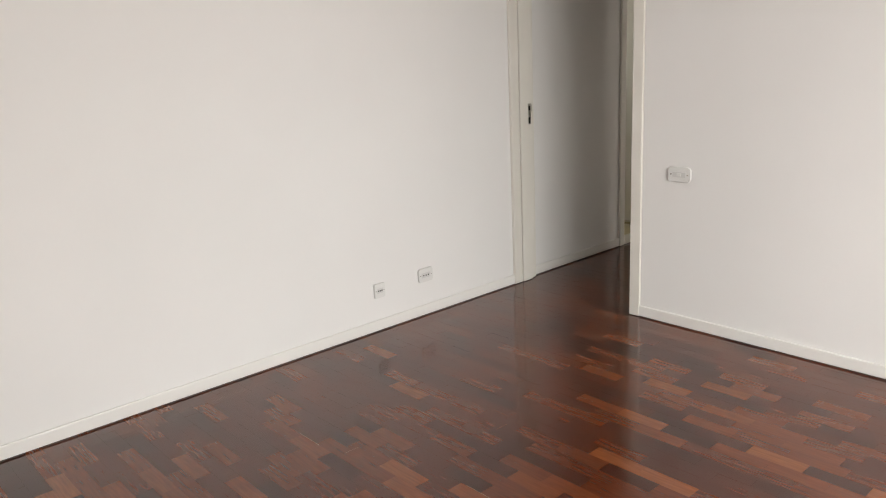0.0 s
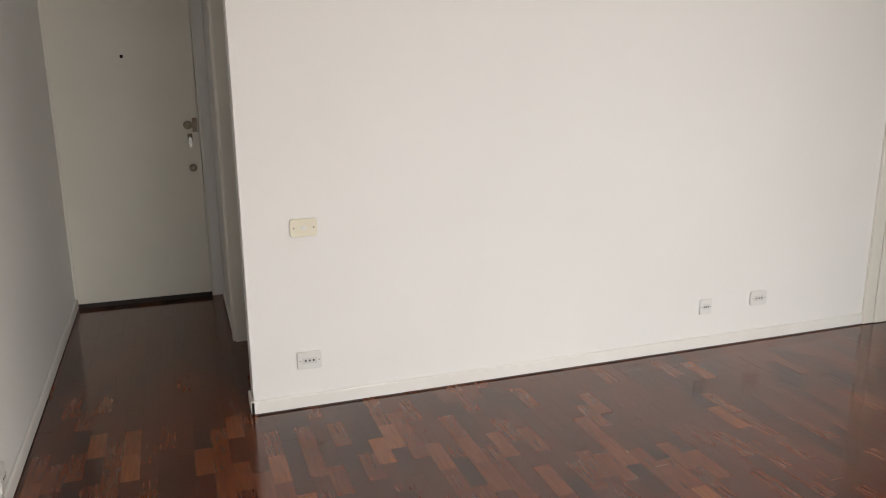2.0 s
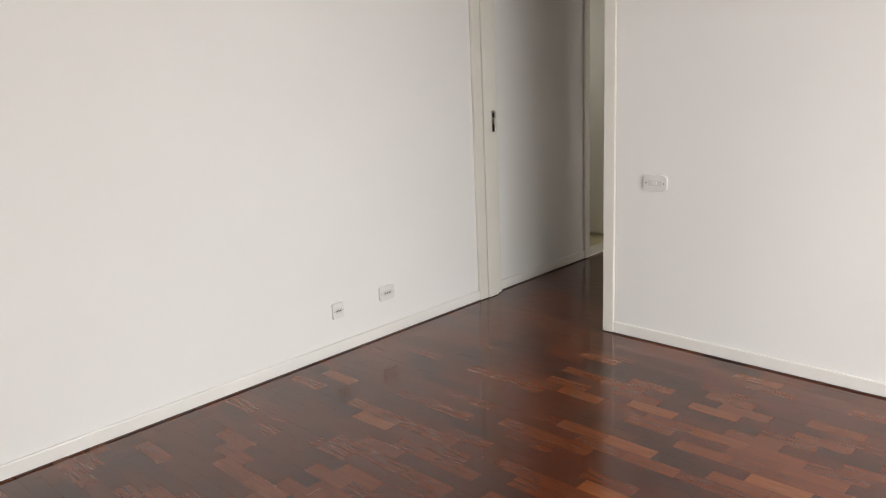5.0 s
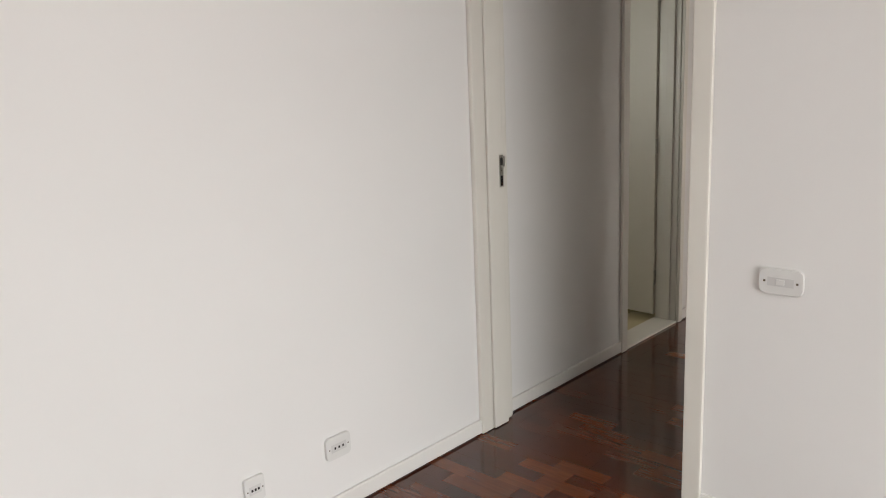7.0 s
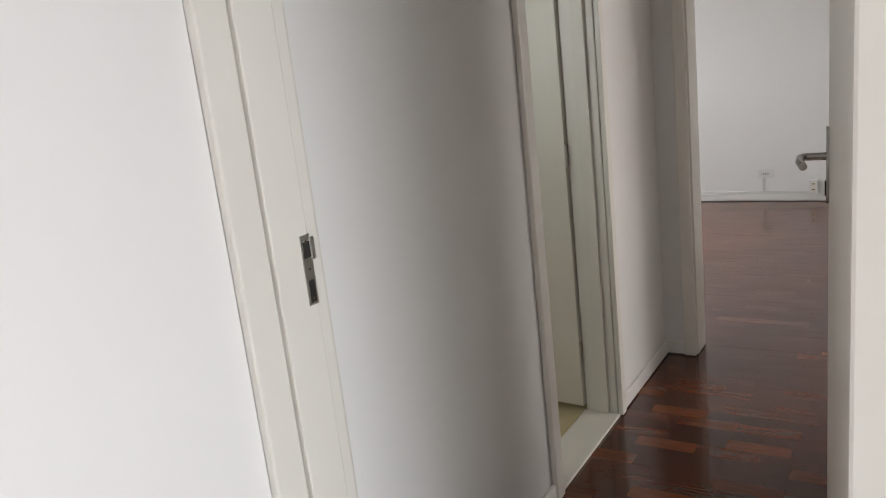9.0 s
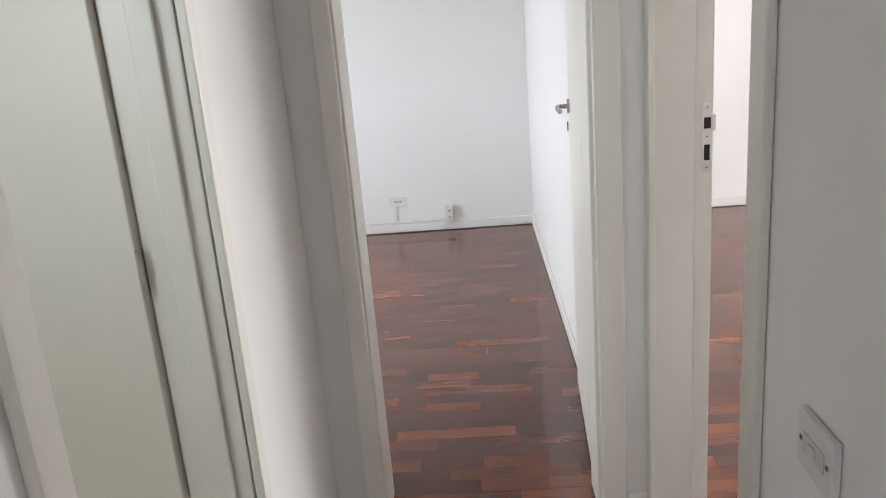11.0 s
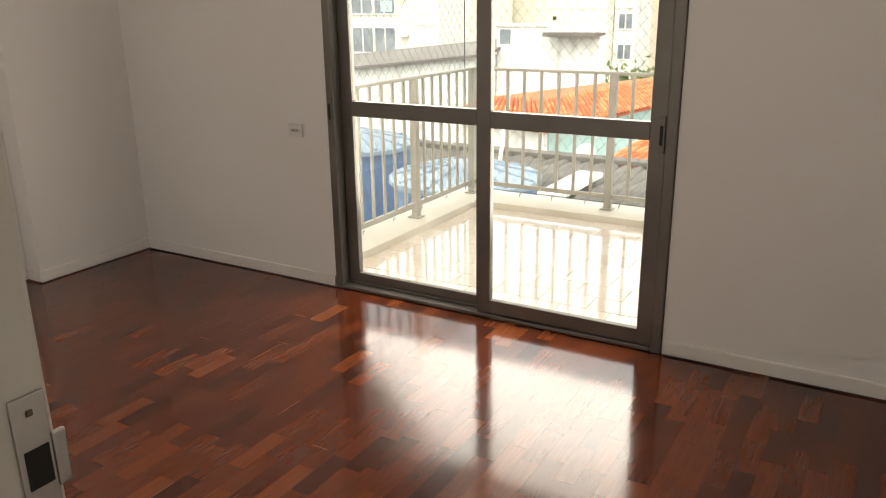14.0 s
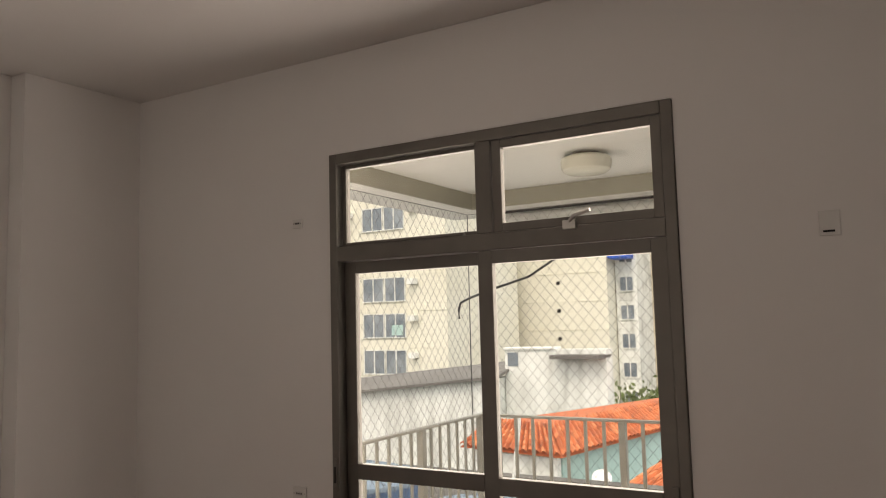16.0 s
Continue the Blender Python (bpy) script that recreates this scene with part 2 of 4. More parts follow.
def join(*bms):
    out = bmesh.new()
    for b in bms:
        me = bpy.data.meshes.new("tmp")
        b.to_mesh(me)
        b.free()
        out.from_mesh(me)
        bpy.data.meshes.remove(me)
    return out


def finish(name, bm, material, smooth=False):
    bmesh.ops.recalc_face_normals(bm, faces=bm.faces[:])
    me = bpy.data.meshes.new(name)
    bm.to_mesh(me)
    bm.free()
    me.materials.append(material)
    if smooth:
        for p in me.polygons:
            p.use_smooth = True
        me.set_sharp_from_angle(angle=radians(35))
    return me


def base_of(ob):
    p = Vector((0, 0, 0))
    while ob:
        p += ob.location
        ob = ob.parent
    return p


def part(name, bm, material, parent, label="", smooth=False):
    """A mesh under a thing or a part; the bmesh is given in world metres."""
    bm.transform(Matrix.Translation(-base_of(parent)))
    ob = new(name, finish(name, bm, material, smooth))
    ob.parent = parent
    return tagged(ob, label)


def thing(name, bm, material, label, category, group="", kind="", smooth=False):
    """A one-mesh thing, its origin under its middle."""
    xs = [v.co for v in bm.verts]
    o = Vector(((min(c.x for c in xs) + max(c.x for c in xs)) / 2, (min(c.y for c in xs) + max(c.y for c in xs)) / 2, min(c.z for c in xs)))
    bm.transform(Matrix.Translation(-o))
    ob = new(name, finish(name, bm, material, smooth))
    ob.location = o
    return tagged(ob, label, category, group, kind)


def group_of(name, at, label, category, group="", kind=""):
    ob = new(name)
    ob.location = at
    ob.empty_display_size = 0.1
    return tagged(ob, label, category, group, kind)


def wall(name, *bs, label="smooth white-painted plaster wall", material=None):
    return thing(name, boxes(*bs), material or PAINT, label, "wall", kind="structure")


# ---- structure ----
H = 2.88          # ceiling
DOOR_H = 2.10
X_W = 3.69        # window wall of the second bedroom
X_L = 4.30        # window wall of the living room
wall("wall_living_west", (-0.12, 0, -3.34, -0.01, 0, H))
wall("wall_hall_west", (-0.15, -0.03, 0.20, 1.155, 0, H), (-0.15, -0.03, 1.155, 1.795, DOOR_H, H), (-0.15, -0.03, 1.795, 2.43, 0, H),
     (-0.15, -0.0, -0.008, 0.198, 0, H))
wall("wall_living_north", (0.93, X_L, 0, 0.15, 0, H), (0.002, 0.928, 0.0, 0.15, DOOR_H + 0.03, H))
wall("wall_hall_east", (0.865, 1.02, 0.152, 1.68, 0, H), (0.865, 1.02, 1.68, 2.488, DOOR_H, H))
wall("wall_hall_end", (-2.15, 0.085, 2.432, 2.57, 0, H), (0.085, 0.735, 2.432, 2.57, DOOR_H, H), (0.735, 0.8645, 2.432, 2.57, 0, H), (0.865, 1.02, 2.49, 2.57, 0, H))
wall("wall_between_bedrooms", (0.790, 1.02, 2.572, 6.0, 0, H))
wall("wall_north", (-2.15, 0.788, 5.74, 5.88, 0, H), (1.022, 3.0, 5.86, 6.0, 0, H), (3.002, X_W, 5.745, 6.0, 0, H))
wall("wall_bedroom_west", (-2.27, -2.152, 2.43, 3.3, 0, H), (-2.27, -2.152, 4.9, 5.88, 0, H), (-2.27, -2.152, 3.3, 4.9, 0, 0.9), (-2.27, -2.152, 3.3, 4.9, 2.3, H))
wall("wall_bedroom_east", (X_W, X_W + 0.15, 0.9, 2.712, 0, H), (X_W, X_W + 0.15, 4.353, 6.0, 0, H), (X_W, X_W + 0.15, 2.712, 4.353, 2.388, H))
wall("wall_bedroom_south", (1.022, X_W - 0.002, 0.78, 0.9, 0, H))
wall("wall_living_east", (X_L, X_L + 0.15, -4.38, -3.6, 0, H), (X_L, X_L + 0.15, -0.8, 0.15, 0, H), (X_L, X_L + 0.15, -3.6, -0.8, 2.35, H))
wall("wall_living_south", (-1.85, X_L - 0.002, -4.38, -4.215, 0, H))
wall("wall_vestibule_north", (-1.85, -0.93, -3.34, -3.22, 0, H), (-0.93, -0.122, -3.34, -3.22, DOOR_H, H))
wall("wall_vestibule_west", (-1.98, -1.852, -4.38, -4.235, 0, H), (-1.98, -1.852, -4.235, -3.414, 2.12, H), (-1.98, -1.852, -3.414, -3.22, 0, H))
# unseen shell added behind the entrance door, stops sky light leaking round the leaf
wall("wall_entrance_light_block", (-2.2, -2.08, -4.5, -3.1, -0.1, H), (-2.08, -1.982, -4.5, -4.38, -0.1, H), (-2.08, -1.982, -3.22, -3.1, -0.1, H), (-2.08, -1.982, -4.38, -3.22, 2.4, H))
# the opening in the south side is invented, cut for the added fill lamp
wall("wall_bathroom", (-1.75, -1.63, 0.2, 2.43, 0, H), (-1.628, -1.3, 0.2, 0.32, 0, H), (-0.7, -0.152, 0.2, 0.32, 0, H), (-1.3, -0.7, 0.2, 0.32, 0, 1.3), (-1.3, -0.7, 0.2, 0.32, 2.0, H), label="plain pale green-tinted plaster bathroom wall")
wall("wall_kitchen", (-1.2, -1.08, -3.218, -1.6, 0, H), (-1.078, -0.122, -1.72, -1.6, 0, H), label="plain cream plaster kitchen wall")
thing("ceiling", boxes((-2.3, X_L + 0.15, -4.4, 6.0, H + 0.002, H + 0.14)), CEIL, "flat matt off-white plaster ceiling", "ceiling", kind="structure")
floor = thing("floor", boxes((-2.3, X_L + 0.15, -4.4, 6.0, -0.16, -0.012)), SUBFLOOR, "glossy reddish-brown hardwood block parquet floor", "floor", kind="structure")
thing("bathroom_floor", boxes((-1.628, -0.06, 0.322, 2.428, -0.010, 0.004)), YTILE, "plain yellowish ceramic bathroom floor", "floor", kind="structure")


def skirting(name, *bs):
    bm = boxes(*bs)
    top = [e for e in bm.edges if all(v.co.z > 0.05 for v in e.verts)]
    bmesh.ops.bevel(bm, geom=top, offset=0.006, segments=2, affect="EDGES", profile=0.5)
    return thing(name, bm, TRIM, "low white-painted wooden baseboard with rounded top", "baseboard", kind="structure")


B, T = 0.064, 0.014
skirting("baseboard_living_west", (0.0005, T, -3.352, -0.012, 0.008, B), (-0.12, T, -3.354, -3.3405, 0.008, B))
skirting("baseboard_living_north", (0.932, X_L, -T, -0.0005, 0.008, B))
skirting("baseboard_hall_west", (-0.0295, -0.03 + T, 0.202, 1.140, 0.008, B), (-0.0295, -0.03 + T, 1.814, 2.417, 0.008, B))
skirting("baseboard_hall_east", (0.851, 0.8645, 0.17, 1.63, 0.008, B))
skirting("baseboard_hall_end", (-0.03, 0.054, 2.418, 2.4315, 0.008, B), (0.792, 0.848, 2.418, 2.4315, 0.008, B))
skirting("baseboard_first_bedroom", (-2.15, 0.775, 5.7255, 5.7395, 0.008, B), (0.776, 0.7895, 2.572, 5.7395, 0.008, B))
skirting("baseboard_second_bedroom", (1.022, 3.0, 5.8455, 5.8595, 0.008, B), (2.9865, 3.0005, 5.732, 5.845, 0.008, B), (3.001, 3.675, 5.731, 5.7445, 0.008, B),
         (3.676, 3.6895, 4.356, 5.744, 0.008, B), (3.676, 3.6895, 0.9, 2.70, 0.008, B), (1.0205, 1.034, 2.55, 5.845, 0.008, B))
skirting("baseboard_vestibule", (-1.80, -0.98, -3.3535, -3.3405, 0.008, B), (-1.85, X_L, -4.2145, -4.200, 0.008, B))


def casing(name, *bs, material=None, label="cream-painted wooden door casing with stepped edge"):
    return thing(name, boxes(*bs, bevel=0.004), material or JAMB, label, "door frame", kind="structure")


def lined_frame(name, label, material, pieces):
    """A door frame: each side of lining and casing is a part."""
    xs = [p[1][0] for p in pieces]
    ob = group_of(name, (pieces[0][1][0], pieces[0][1][2], 0), label, "door frame", kind="structure")
    for nm, b, bev in pieces:
        part(nm, boxes(b, bevel=bev), material, ob)
    return ob


# opening between the living room and the hall
f1 = lined_frame("door_frame_1", "cream-painted wooden frame around the open hall doorway", JAMB, [
    ("jamb", (-0.031, 0.026, 0.062, 0.152, 0.003, DOOR_H), 0.004),
    ("door_stop", (-0.031, 0.012, 0.154, 0.199, 0.003, DOOR_H), 0.010),
    ("casing", (0.0005, 0.020, -0.011, 0.058, 0.003, DOOR_H + 0.06), 0.005),
    ("jamb", (0.872, 0.929, 0.0, 0.15, 0.003, DOOR_H), 0.004),
    ("casing", (0.870, 0.932, -0.018, -0.001, 0.003, DOOR_H + 0.06), 0.005),
    ("head", (0.022, 0.868, 0.0, 0.15, DOOR_H + 0.001, DOOR_H + 0.029), 0.003)])
# bathroom door in the hall's west wall
f2 = lined_frame("door_frame_2", "cream-painted wooden frame of the bathroom doorway", JAMB, [
    ("casing", (-0.0295, -0.010, 1.142, 1.195, 0.003, DOOR_H + 0.04), 0.005),
    ("jamb", (-0.155, -0.031, 1.157, 1.184, 0.003, DOOR_H - 0.002), 0.004),
    ("casing", (-0.0295, -0.010, 1.770, 1.812, 0.003, DOOR_H + 0.04), 0.005),
    ("jamb", (-0.155, -0.031, 1.766, 1.794, 0.003, DOOR_H - 0.002), 0.004),
    ("head", (-0.155, -0.031, 1.186, 1.764, DOOR_H - 0.03, DOOR_H - 0.002), 0.004),
    ("door_stop", (-0.105, -0.062, 1.752, 1.765, 0.013, DOOR_H - 0.032), 0.003),
    ("threshold", (-0.16, -0.02, 1.186, 1.764, 0.001, 0.012), 0.004)])
# first bedroom's doorway in the hall's end wall
f3 = lined_frame("door_frame_3", "cream-painted wooden frame of the first bedroom's doorway", JAMB, [
    ("casing", (0.056, 0.106, 2.410, 2.4315, 0.003, DOOR_H + 0.04), 0.006),
    ("jamb", (0.086, 0.112, 2.433, 2.572, 0.003, DOOR_H - 0.002), 0.004),
    ("casing", (0.722, 0.790, 2.410, 2.4315, 0.003, DOOR_H + 0.04), 0.006),
    ("jamb", (0.712, 0.734, 2.433, 2.572, 0.003, DOOR_H - 0.002), 0.004),
    ("head", (0.114, 0.71, 2.433, 2.572, DOOR_H - 0.03, DOOR_H - 0.002), 0.004)])
# second bedroom's doorway in the hall's east wall
f4 = lined_frame("door_frame_4", "cream-painted wooden frame of the second bedroom's doorway", JAMB, [
    ("casing", (0.848, 0.8655, 2.386, 2.430, 0.003, DOOR_H + 0.04), 0.005),
    ("jamb", (0.866, 0.978, 2.452, 2.489, 0.003, DOOR_H - 0.002), 0.004),
    ("door_stop", (0.979, 1.026, 2.464, 2.489, 0.003, DOOR_H - 0.002), 0.003),
    ("casing", (0.848, 0.8645, 1.632, 1.698, 0.003, DOOR_H + 0.04), 0.005),
    ("jamb", (0.866, 1.02, 1.681, 1.708, 0.003, DOOR_H - 0.002), 0.004),
    ("head", (0.866, 1.02, 1.71, 2.45, DOOR_H - 0.03, DOOR_H - 0.002), 0.004)])
# kitchen doorway in the vestibule
f5 = lined_frame("door_frame_5", "cream-painted wooden frame of the kitchen doorway", JAMB, [
    ("jamb", (-0.945, -0.915, -3.345, -3.215, 0.003, DOOR_H - 0.002), 0.004),
    ("casing", (-0.985, -0.93, -3.358, -3.3405, 0.003, DOOR_H + 0.04), 0.005)])
f6 = lined_frame("door_frame_6", "cream-painted wooden frame of the entrance door", JAMB, [
    ("jamb", (-1.852, -1.830, -4.2145, -4.200, 0.003, 2.115), 0.003),
    ("jamb", (-1.852, -1.832, -3.413, -3.399, 0.003, 2.115), 0.003),
    ("head", (-1.852, -1.832, -4.221, -3.414, 2.102, 2.118), 0.003)])


def turned(bm, x, y, a):
    bm.transform(Matrix.Translation((x, y, 0)) @ Matrix.Rotation(radians(a), 4, "Z"))
    return bm


def lever_handle(parent, x, y, z, a, side, plate=True, tip=0.11, out=0.045):
    """Long steel plate with a lever and a keyhole, on the leaf's face; local x along the leaf, y out of it."""
    s = side
    if plate:
        bm = boxes((-0.0135, 0.0135, 0.0, s * 0.006, z - 0.100, z + 0.062))
        bmesh.ops.bevel(bm, geom=[e for e in bm.edges if abs(e.verts[0].co.y - e.verts[1].co.y) > 0.003], offset=0.012, segments=5, affect="EDGES", profile=0.5)
        h = part("handle_plate", turned(bm, x, y, a), CHROME, parent, "long rounded chrome plate", True)
    else:
        h = part("handle_rose", turned(cyl((0, 0, z), (0, s * 0.008, z), 0.024), x, y, a), STEEL, parent, "round steel rose", True)
    lv = tube([(0, s * 0.004, z), (0, s * out, z), (-0.012, s * (out + 0.010), z), (-0.05, s * (out + 0.012), z - 0.002), (-tip, s * (out + 0.006), z - 0.006)], 0.0082, 10)
    part("lever", turned(lv, x, y, a), CHROME, h, "curved chrome lever", True)
    part("keyhole", turned(join(cyl((0, s * 0.005, z - 0.06), (0, s * 0.0085, z - 0.06), 0.008), boxes((-0.003, 0.003, s * 0.005, s * 0.0085, z - 0.085, z - 0.06))), x, y, a), DARK, h)


def leaf(name, label, x, y, a, w, h, material, z0=0.012, thick=0.035):
    """A flush door leaf hinged at x, y; local x along the leaf."""
    ob = group_of(name, (x, y, 0), label, "door", kind="structure")
    part("leaf", turned(boxes((0, w, -thick, 0, z0, h), bevel=0.003), x, y, a), material, ob)
    for z in (0.25, 1.0, 1.8):
        hb = part("hinge", turned(join(cyl((-0.004, -0.002, z - 0.04), (-0.004, -0.002, z + 0.04), 0.006, seg=10), boxes((-0.003, 0.0, -0.03, -0.003, z - 0.04, z + 0.04))), x, y, a), STEEL, ob, "small steel butt hinge", True)
    return ob


d_hall = leaf("door_1", "cream flush hall door standing open against the wall", 0.866, 0.163, 97.5, 0.835, 2.085, CREAM)
lever_handle(d_hall, 0.866 - math.sin(radians(7.5)) * 0.805, 0.163 + math.cos(radians(7.5)) * 0.805, 1.095, 97.5, 1, tip=0.09)
d_bed = leaf("door_3", "white flush bedroom door standing open into the room", 0.722, 2.62, 86.5, 0.62, 2.085, CREAM)
lever_handle(d_bed, 0.722 + 0.575 * math.cos(radians(86.5)), 2.62 + 0.575 * math.sin(radians(86.5)), 1.070, 86.5, 1, plate=False, tip=0.10, out=0.030)
d_bath = leaf("door_2", "pale greenish-white flush bathroom door standing open inwards", -0.160, 1.748, 176.0, 0.56, 2.06, CREAM, z0=0.03)

# entrance door with its locks
d_ent = group_of("door_4", (-1.84, -3.82, 0), "closed cream flush entrance door with peephole and locks", "door", kind="structure")
part("leaf", boxes((-1.875, -1.838, -4.219, -3.416, 0.030, 2.10), bevel=0.003), CREAM, d_ent)
part("sill_seal", boxes((-1.872, -1.842, -4.219, -3.416, 0.0, 0.029)), RUBBER, d_ent, "black gap strip under the door")
part("peephole", join(cyl((-1.84, -3.811, 1.493), (-1.832, -3.811, 1.493), 0.010, seg=16)), DARK, d_ent, "small dark peephole", True)
lk = part("upper_lock", cyl((-1.84, -3.477, 1.088), (-1.826, -3.477, 1.088), 0.027, seg=24, bevel=0.004), BRONZE, d_ent, "round aged brass lock", True)
part("lock_plate", boxes((-1.838, -1.833, -3.452, -3.424, 1.045, 1.13), bevel=0.002), BRONZE, d_ent, "square brass rim-lock plate")
pl = part("handle_plate", boxes((-1.838, -1.833, -3.485, -3.457, 0.985, 1.035), bevel=0.002), BRONZE, d_ent, "small brass key plate")
part("key", join(cyl((-1.834, -3.471, 1.012), (-1.805, -3.471, 1.012), 0.004, seg=8), boxes((-1.818, -1.814, -3.480, -3.462, 0.955, 1.012), bevel=0.001)), STEEL, pl, "steel key hanging in the lock")
part("lower_knob", cyl((-1.84, -3.467, 0.829), (-1.815, -3.467, 0.829), 0.021, seg=20, bevel=0.005), BRONZE, d_ent, "round brass knob", True)


def strike(name, label, x, y, z, along, hgt=0.165, out=(1, 0)):
    """A steel strike plate with two bolt holes and a bent lip; along: 0 lies facing +x, 1 facing -y."""
    ob = group_of(name, (x, y, z - hgt / 2), label, "strike plate")
    w = 0.024

    def b(u0, u1, d0, d1, z0, z1):
        return (x + d0, x + d1, y + u0, y + u1, z0, z1) if along == 0 else (x + u0, x + u1, y - d1, y - d0, z0, z1)
    part("plate", boxes(b(-w / 2, w / 2, 0.0, 0.002, z - hgt / 2, z + hgt / 2), bevel=0.0008), STEEL, ob)
    part("latch_hole", boxes(b(-w / 2 + 0.004, w / 2 - 0.003, 0.0021, 0.0026, z + 0.022, z + 0.050)), DARK, ob, "dark latch hole")
    part("bolt_hole", boxes(b(-w / 2 + 0.005, w / 2 - 0.005, 0.0021, 0.0026, z - 0.058, z - 0.018)), DARK, ob, "dark bolt hole")
    part("lip", boxes(b(w / 2 - 0.001, w / 2 + 0.009, 0.0, 0.004, z + 0.016, z + 0.056), bevel=0.0015), STEEL, ob, "bent steel lip")
    for zz in (z + hgt / 2 - 0.012, z - hgt / 2 + 0.012, z + 0.002):
        q = b(-0.002, 0.002, 0.002, 0.003, zz - 0.002, zz + 0.002)
        part("screw", boxes(q), BRONZE, ob)
    return ob


strike("strike_plate", "weathered steel strike plate let into the cream jamb", 0.0265, 0.139, 1.052, 0, 0.125)
strike("strike_plate", "shiny steel strike plate let into the cream jamb", 1.010, 2.4635, 1.048, 1, 0.175)
# ---- switches and sockets ----


def plate_thing(name, label, c, n, w, h, material, kind_of="socket", thick=0.013, corner=0.1):
    """A bevelled wall plate at c facing n ('+x', '-x', '-y'), with its own inserts."""
    x, y, z = c

    def b(u0, u1, d0, d1, z0, z1):
        if n == "+x":
            return (x + d0, x + d1, y + u0, y + u1, z + z0, z + z1)
        if n == "-x":
            return (x - d1, x - d0, y + u0, y + u1, z + z0, z + z1)
        if n == "+y":
            return (x + u0, x + u1, y + d0, y + d1, z + z0, z + z1)
        return (x + u0, x + u1, y - d1, y - d0, z + z0, z + z1)
    ob = group_of(name, (x, y, z - h / 2), label, "switch" if kind_of == "switch" else "socket")
    bm = boxes(b(-w / 2, w / 2, 0.0005, thick, -h / 2, h / 2))
    ax = 1 if n[1] == "y" else 0
    bmesh.ops.bevel(bm, geom=[e for e in bm.edges if abs(e.verts[0].co[ax] - e.verts[1].co[ax]) > thick * 0.5], offset=h * corner, segments=4, affect="EDGES", profile=0.5)
    front = [e for e in bm.edges if e.calc_face_angle(0) > 1.0]
    bmesh.ops.bevel(bm, geom=front, offset=0.0025, segments=2, affect="EDGES", profile=0.5)
    part("cover_plate", bm, material, ob)
    part("insert", boxes(b(-w * 0.30, w * 0.30, thick, thick + 0.0015, -h * 0.17, h * 0.17), bevel=0.0005), IVORY if material is IVORY else GREYP, ob)
    if kind_of == "switch":
        part("rocker", boxes(b(-w * 0.09, w * 0.09, thick + 0.001, thick + 0.005, -h * 0.10, h * 0.10), bevel=0.001), PLASTIC, ob)
        for u in (-1, 1):
            part("screw", boxes(b(u * w * 0.37 - 0.003, u * w * 0.37 + 0.003, thick, thick + 0.0012, -0.003, 0.003)), BRONZE, ob)
    else:
        for u in (-0.16, 0.0, 0.16):
            part("pin_hole", boxes(b(u * w - 0.0035, u * w + 0.0035, thick + 0.0015, thick + 0.002, -0.004, 0.004)), DARK, ob)
        for u in (-1, 1):
            part("screw", boxes(b(u * w * 0.38 - 0.002, u * w * 0.38 + 0.002, thick, thick + 0.001, -0.002, 0.002)), BRONZE, ob)
    return ob


plate_thing("light_switch", "ivory rectangular light switch plate on white wall", (0, -3.093, 0.800), "+x", 0.112, 0.076, IVORY, "switch", 0.013, 0.16)
plate_thing("wall_socket", "white rectangular wall socket above the baseboard", (0, -3.097, 0.218), "+x", 0.106, 0.078, PLASTIC)
plate_thing("telephone_socket", "small square white telephone socket above the baseboard", (0, -1.070, 0.225), "+x", 0.070, 0.080, PLASTIC)
plate_thing("wall_socket", "white rounded wall socket above the baseboard", (0, -0.742, 0.236), "+x", 0.104, 0.080, PLASTIC, "socket", 0.013, 0.2)
plate_thing("light_switch", "white rounded light switch plate on white wall", (1.151, 0, 0.803), "-y", 0.124, 0.076, PLASTIC, "switch", 0.014, 0.26)
plate_thing("light_switch", "white light switch plate in the hall", (0.865, 1.42, 0.79), "-x", 0.108, 0.082, PLASTIC, "switch", 0.013, 0.04)
plate_thing("wall_socket", "white flat wall socket with conduit below", (-0.135, 5.74, 0.222), "-y", 0.112, 0.065, PLASTIC)
sb = group_of("surface_socket", (0.215, 5.74, 0.066), "boxy white surface-mounted socket standing on the baseboard", "socket")
part("box", boxes((0.187, 0.243, 5.695, 5.7395, 0.067, 0.172), bevel=0.004), PLASTIC, sb)
for z in (0.098, 0.142):
    part("outlet_face", boxes((0.197, 0.233, 5.693, 5.696, z - 0.015, z + 0.015), bevel=0.001), IVORY, sb)
    part("pin_hole", boxes((0.206, 0.224, 5.6915, 5.6935, z - 0.003, z + 0.003)), DARK, sb)
thing("conduit", boxes((-0.166, -0.148, 5.727, 5.7395, 0.066, 0.188), bevel=0.003), PLASTIC, "thin white cable conduit running down to baseboard", "conduit")
thing("conduit", boxes((-1.4, 0.186, 5.724, 5.7395, 0.066, 0.080), bevel=0.003), PLASTIC, "thin white cable conduit lying along the baseboard", "conduit")
plate_thing("wall_socket", "white wall socket beside the balcony door", (X_W, 4.555, 0.778), "-x", 0.082, 0.062, PLASTIC, "socket", 0.01, 0.05)
plate_thing("wall_socket", "small white socket plate high on the wall", (X_W, 4.556, 2.072), "-x", 0.06, 0.045, PLASTIC, "socket", 0.008, 0.05)
bx = group_of("blank_box", (X_W, 2.211, 1.82), "white blank wall plate with a dark slot", "wall plate")
part("cover_plate", boxes((X_W - 0.008, X_W - 0.0005, 2.178, 2.244, 1.826, 1.912), bevel=0.003), PLASTIC, bx)
part("slot", boxes((X_W - 0.010, X_W - 0.008, 2.196, 2.232, 1.838, 1.845)), DARK, bx, "dark slot")
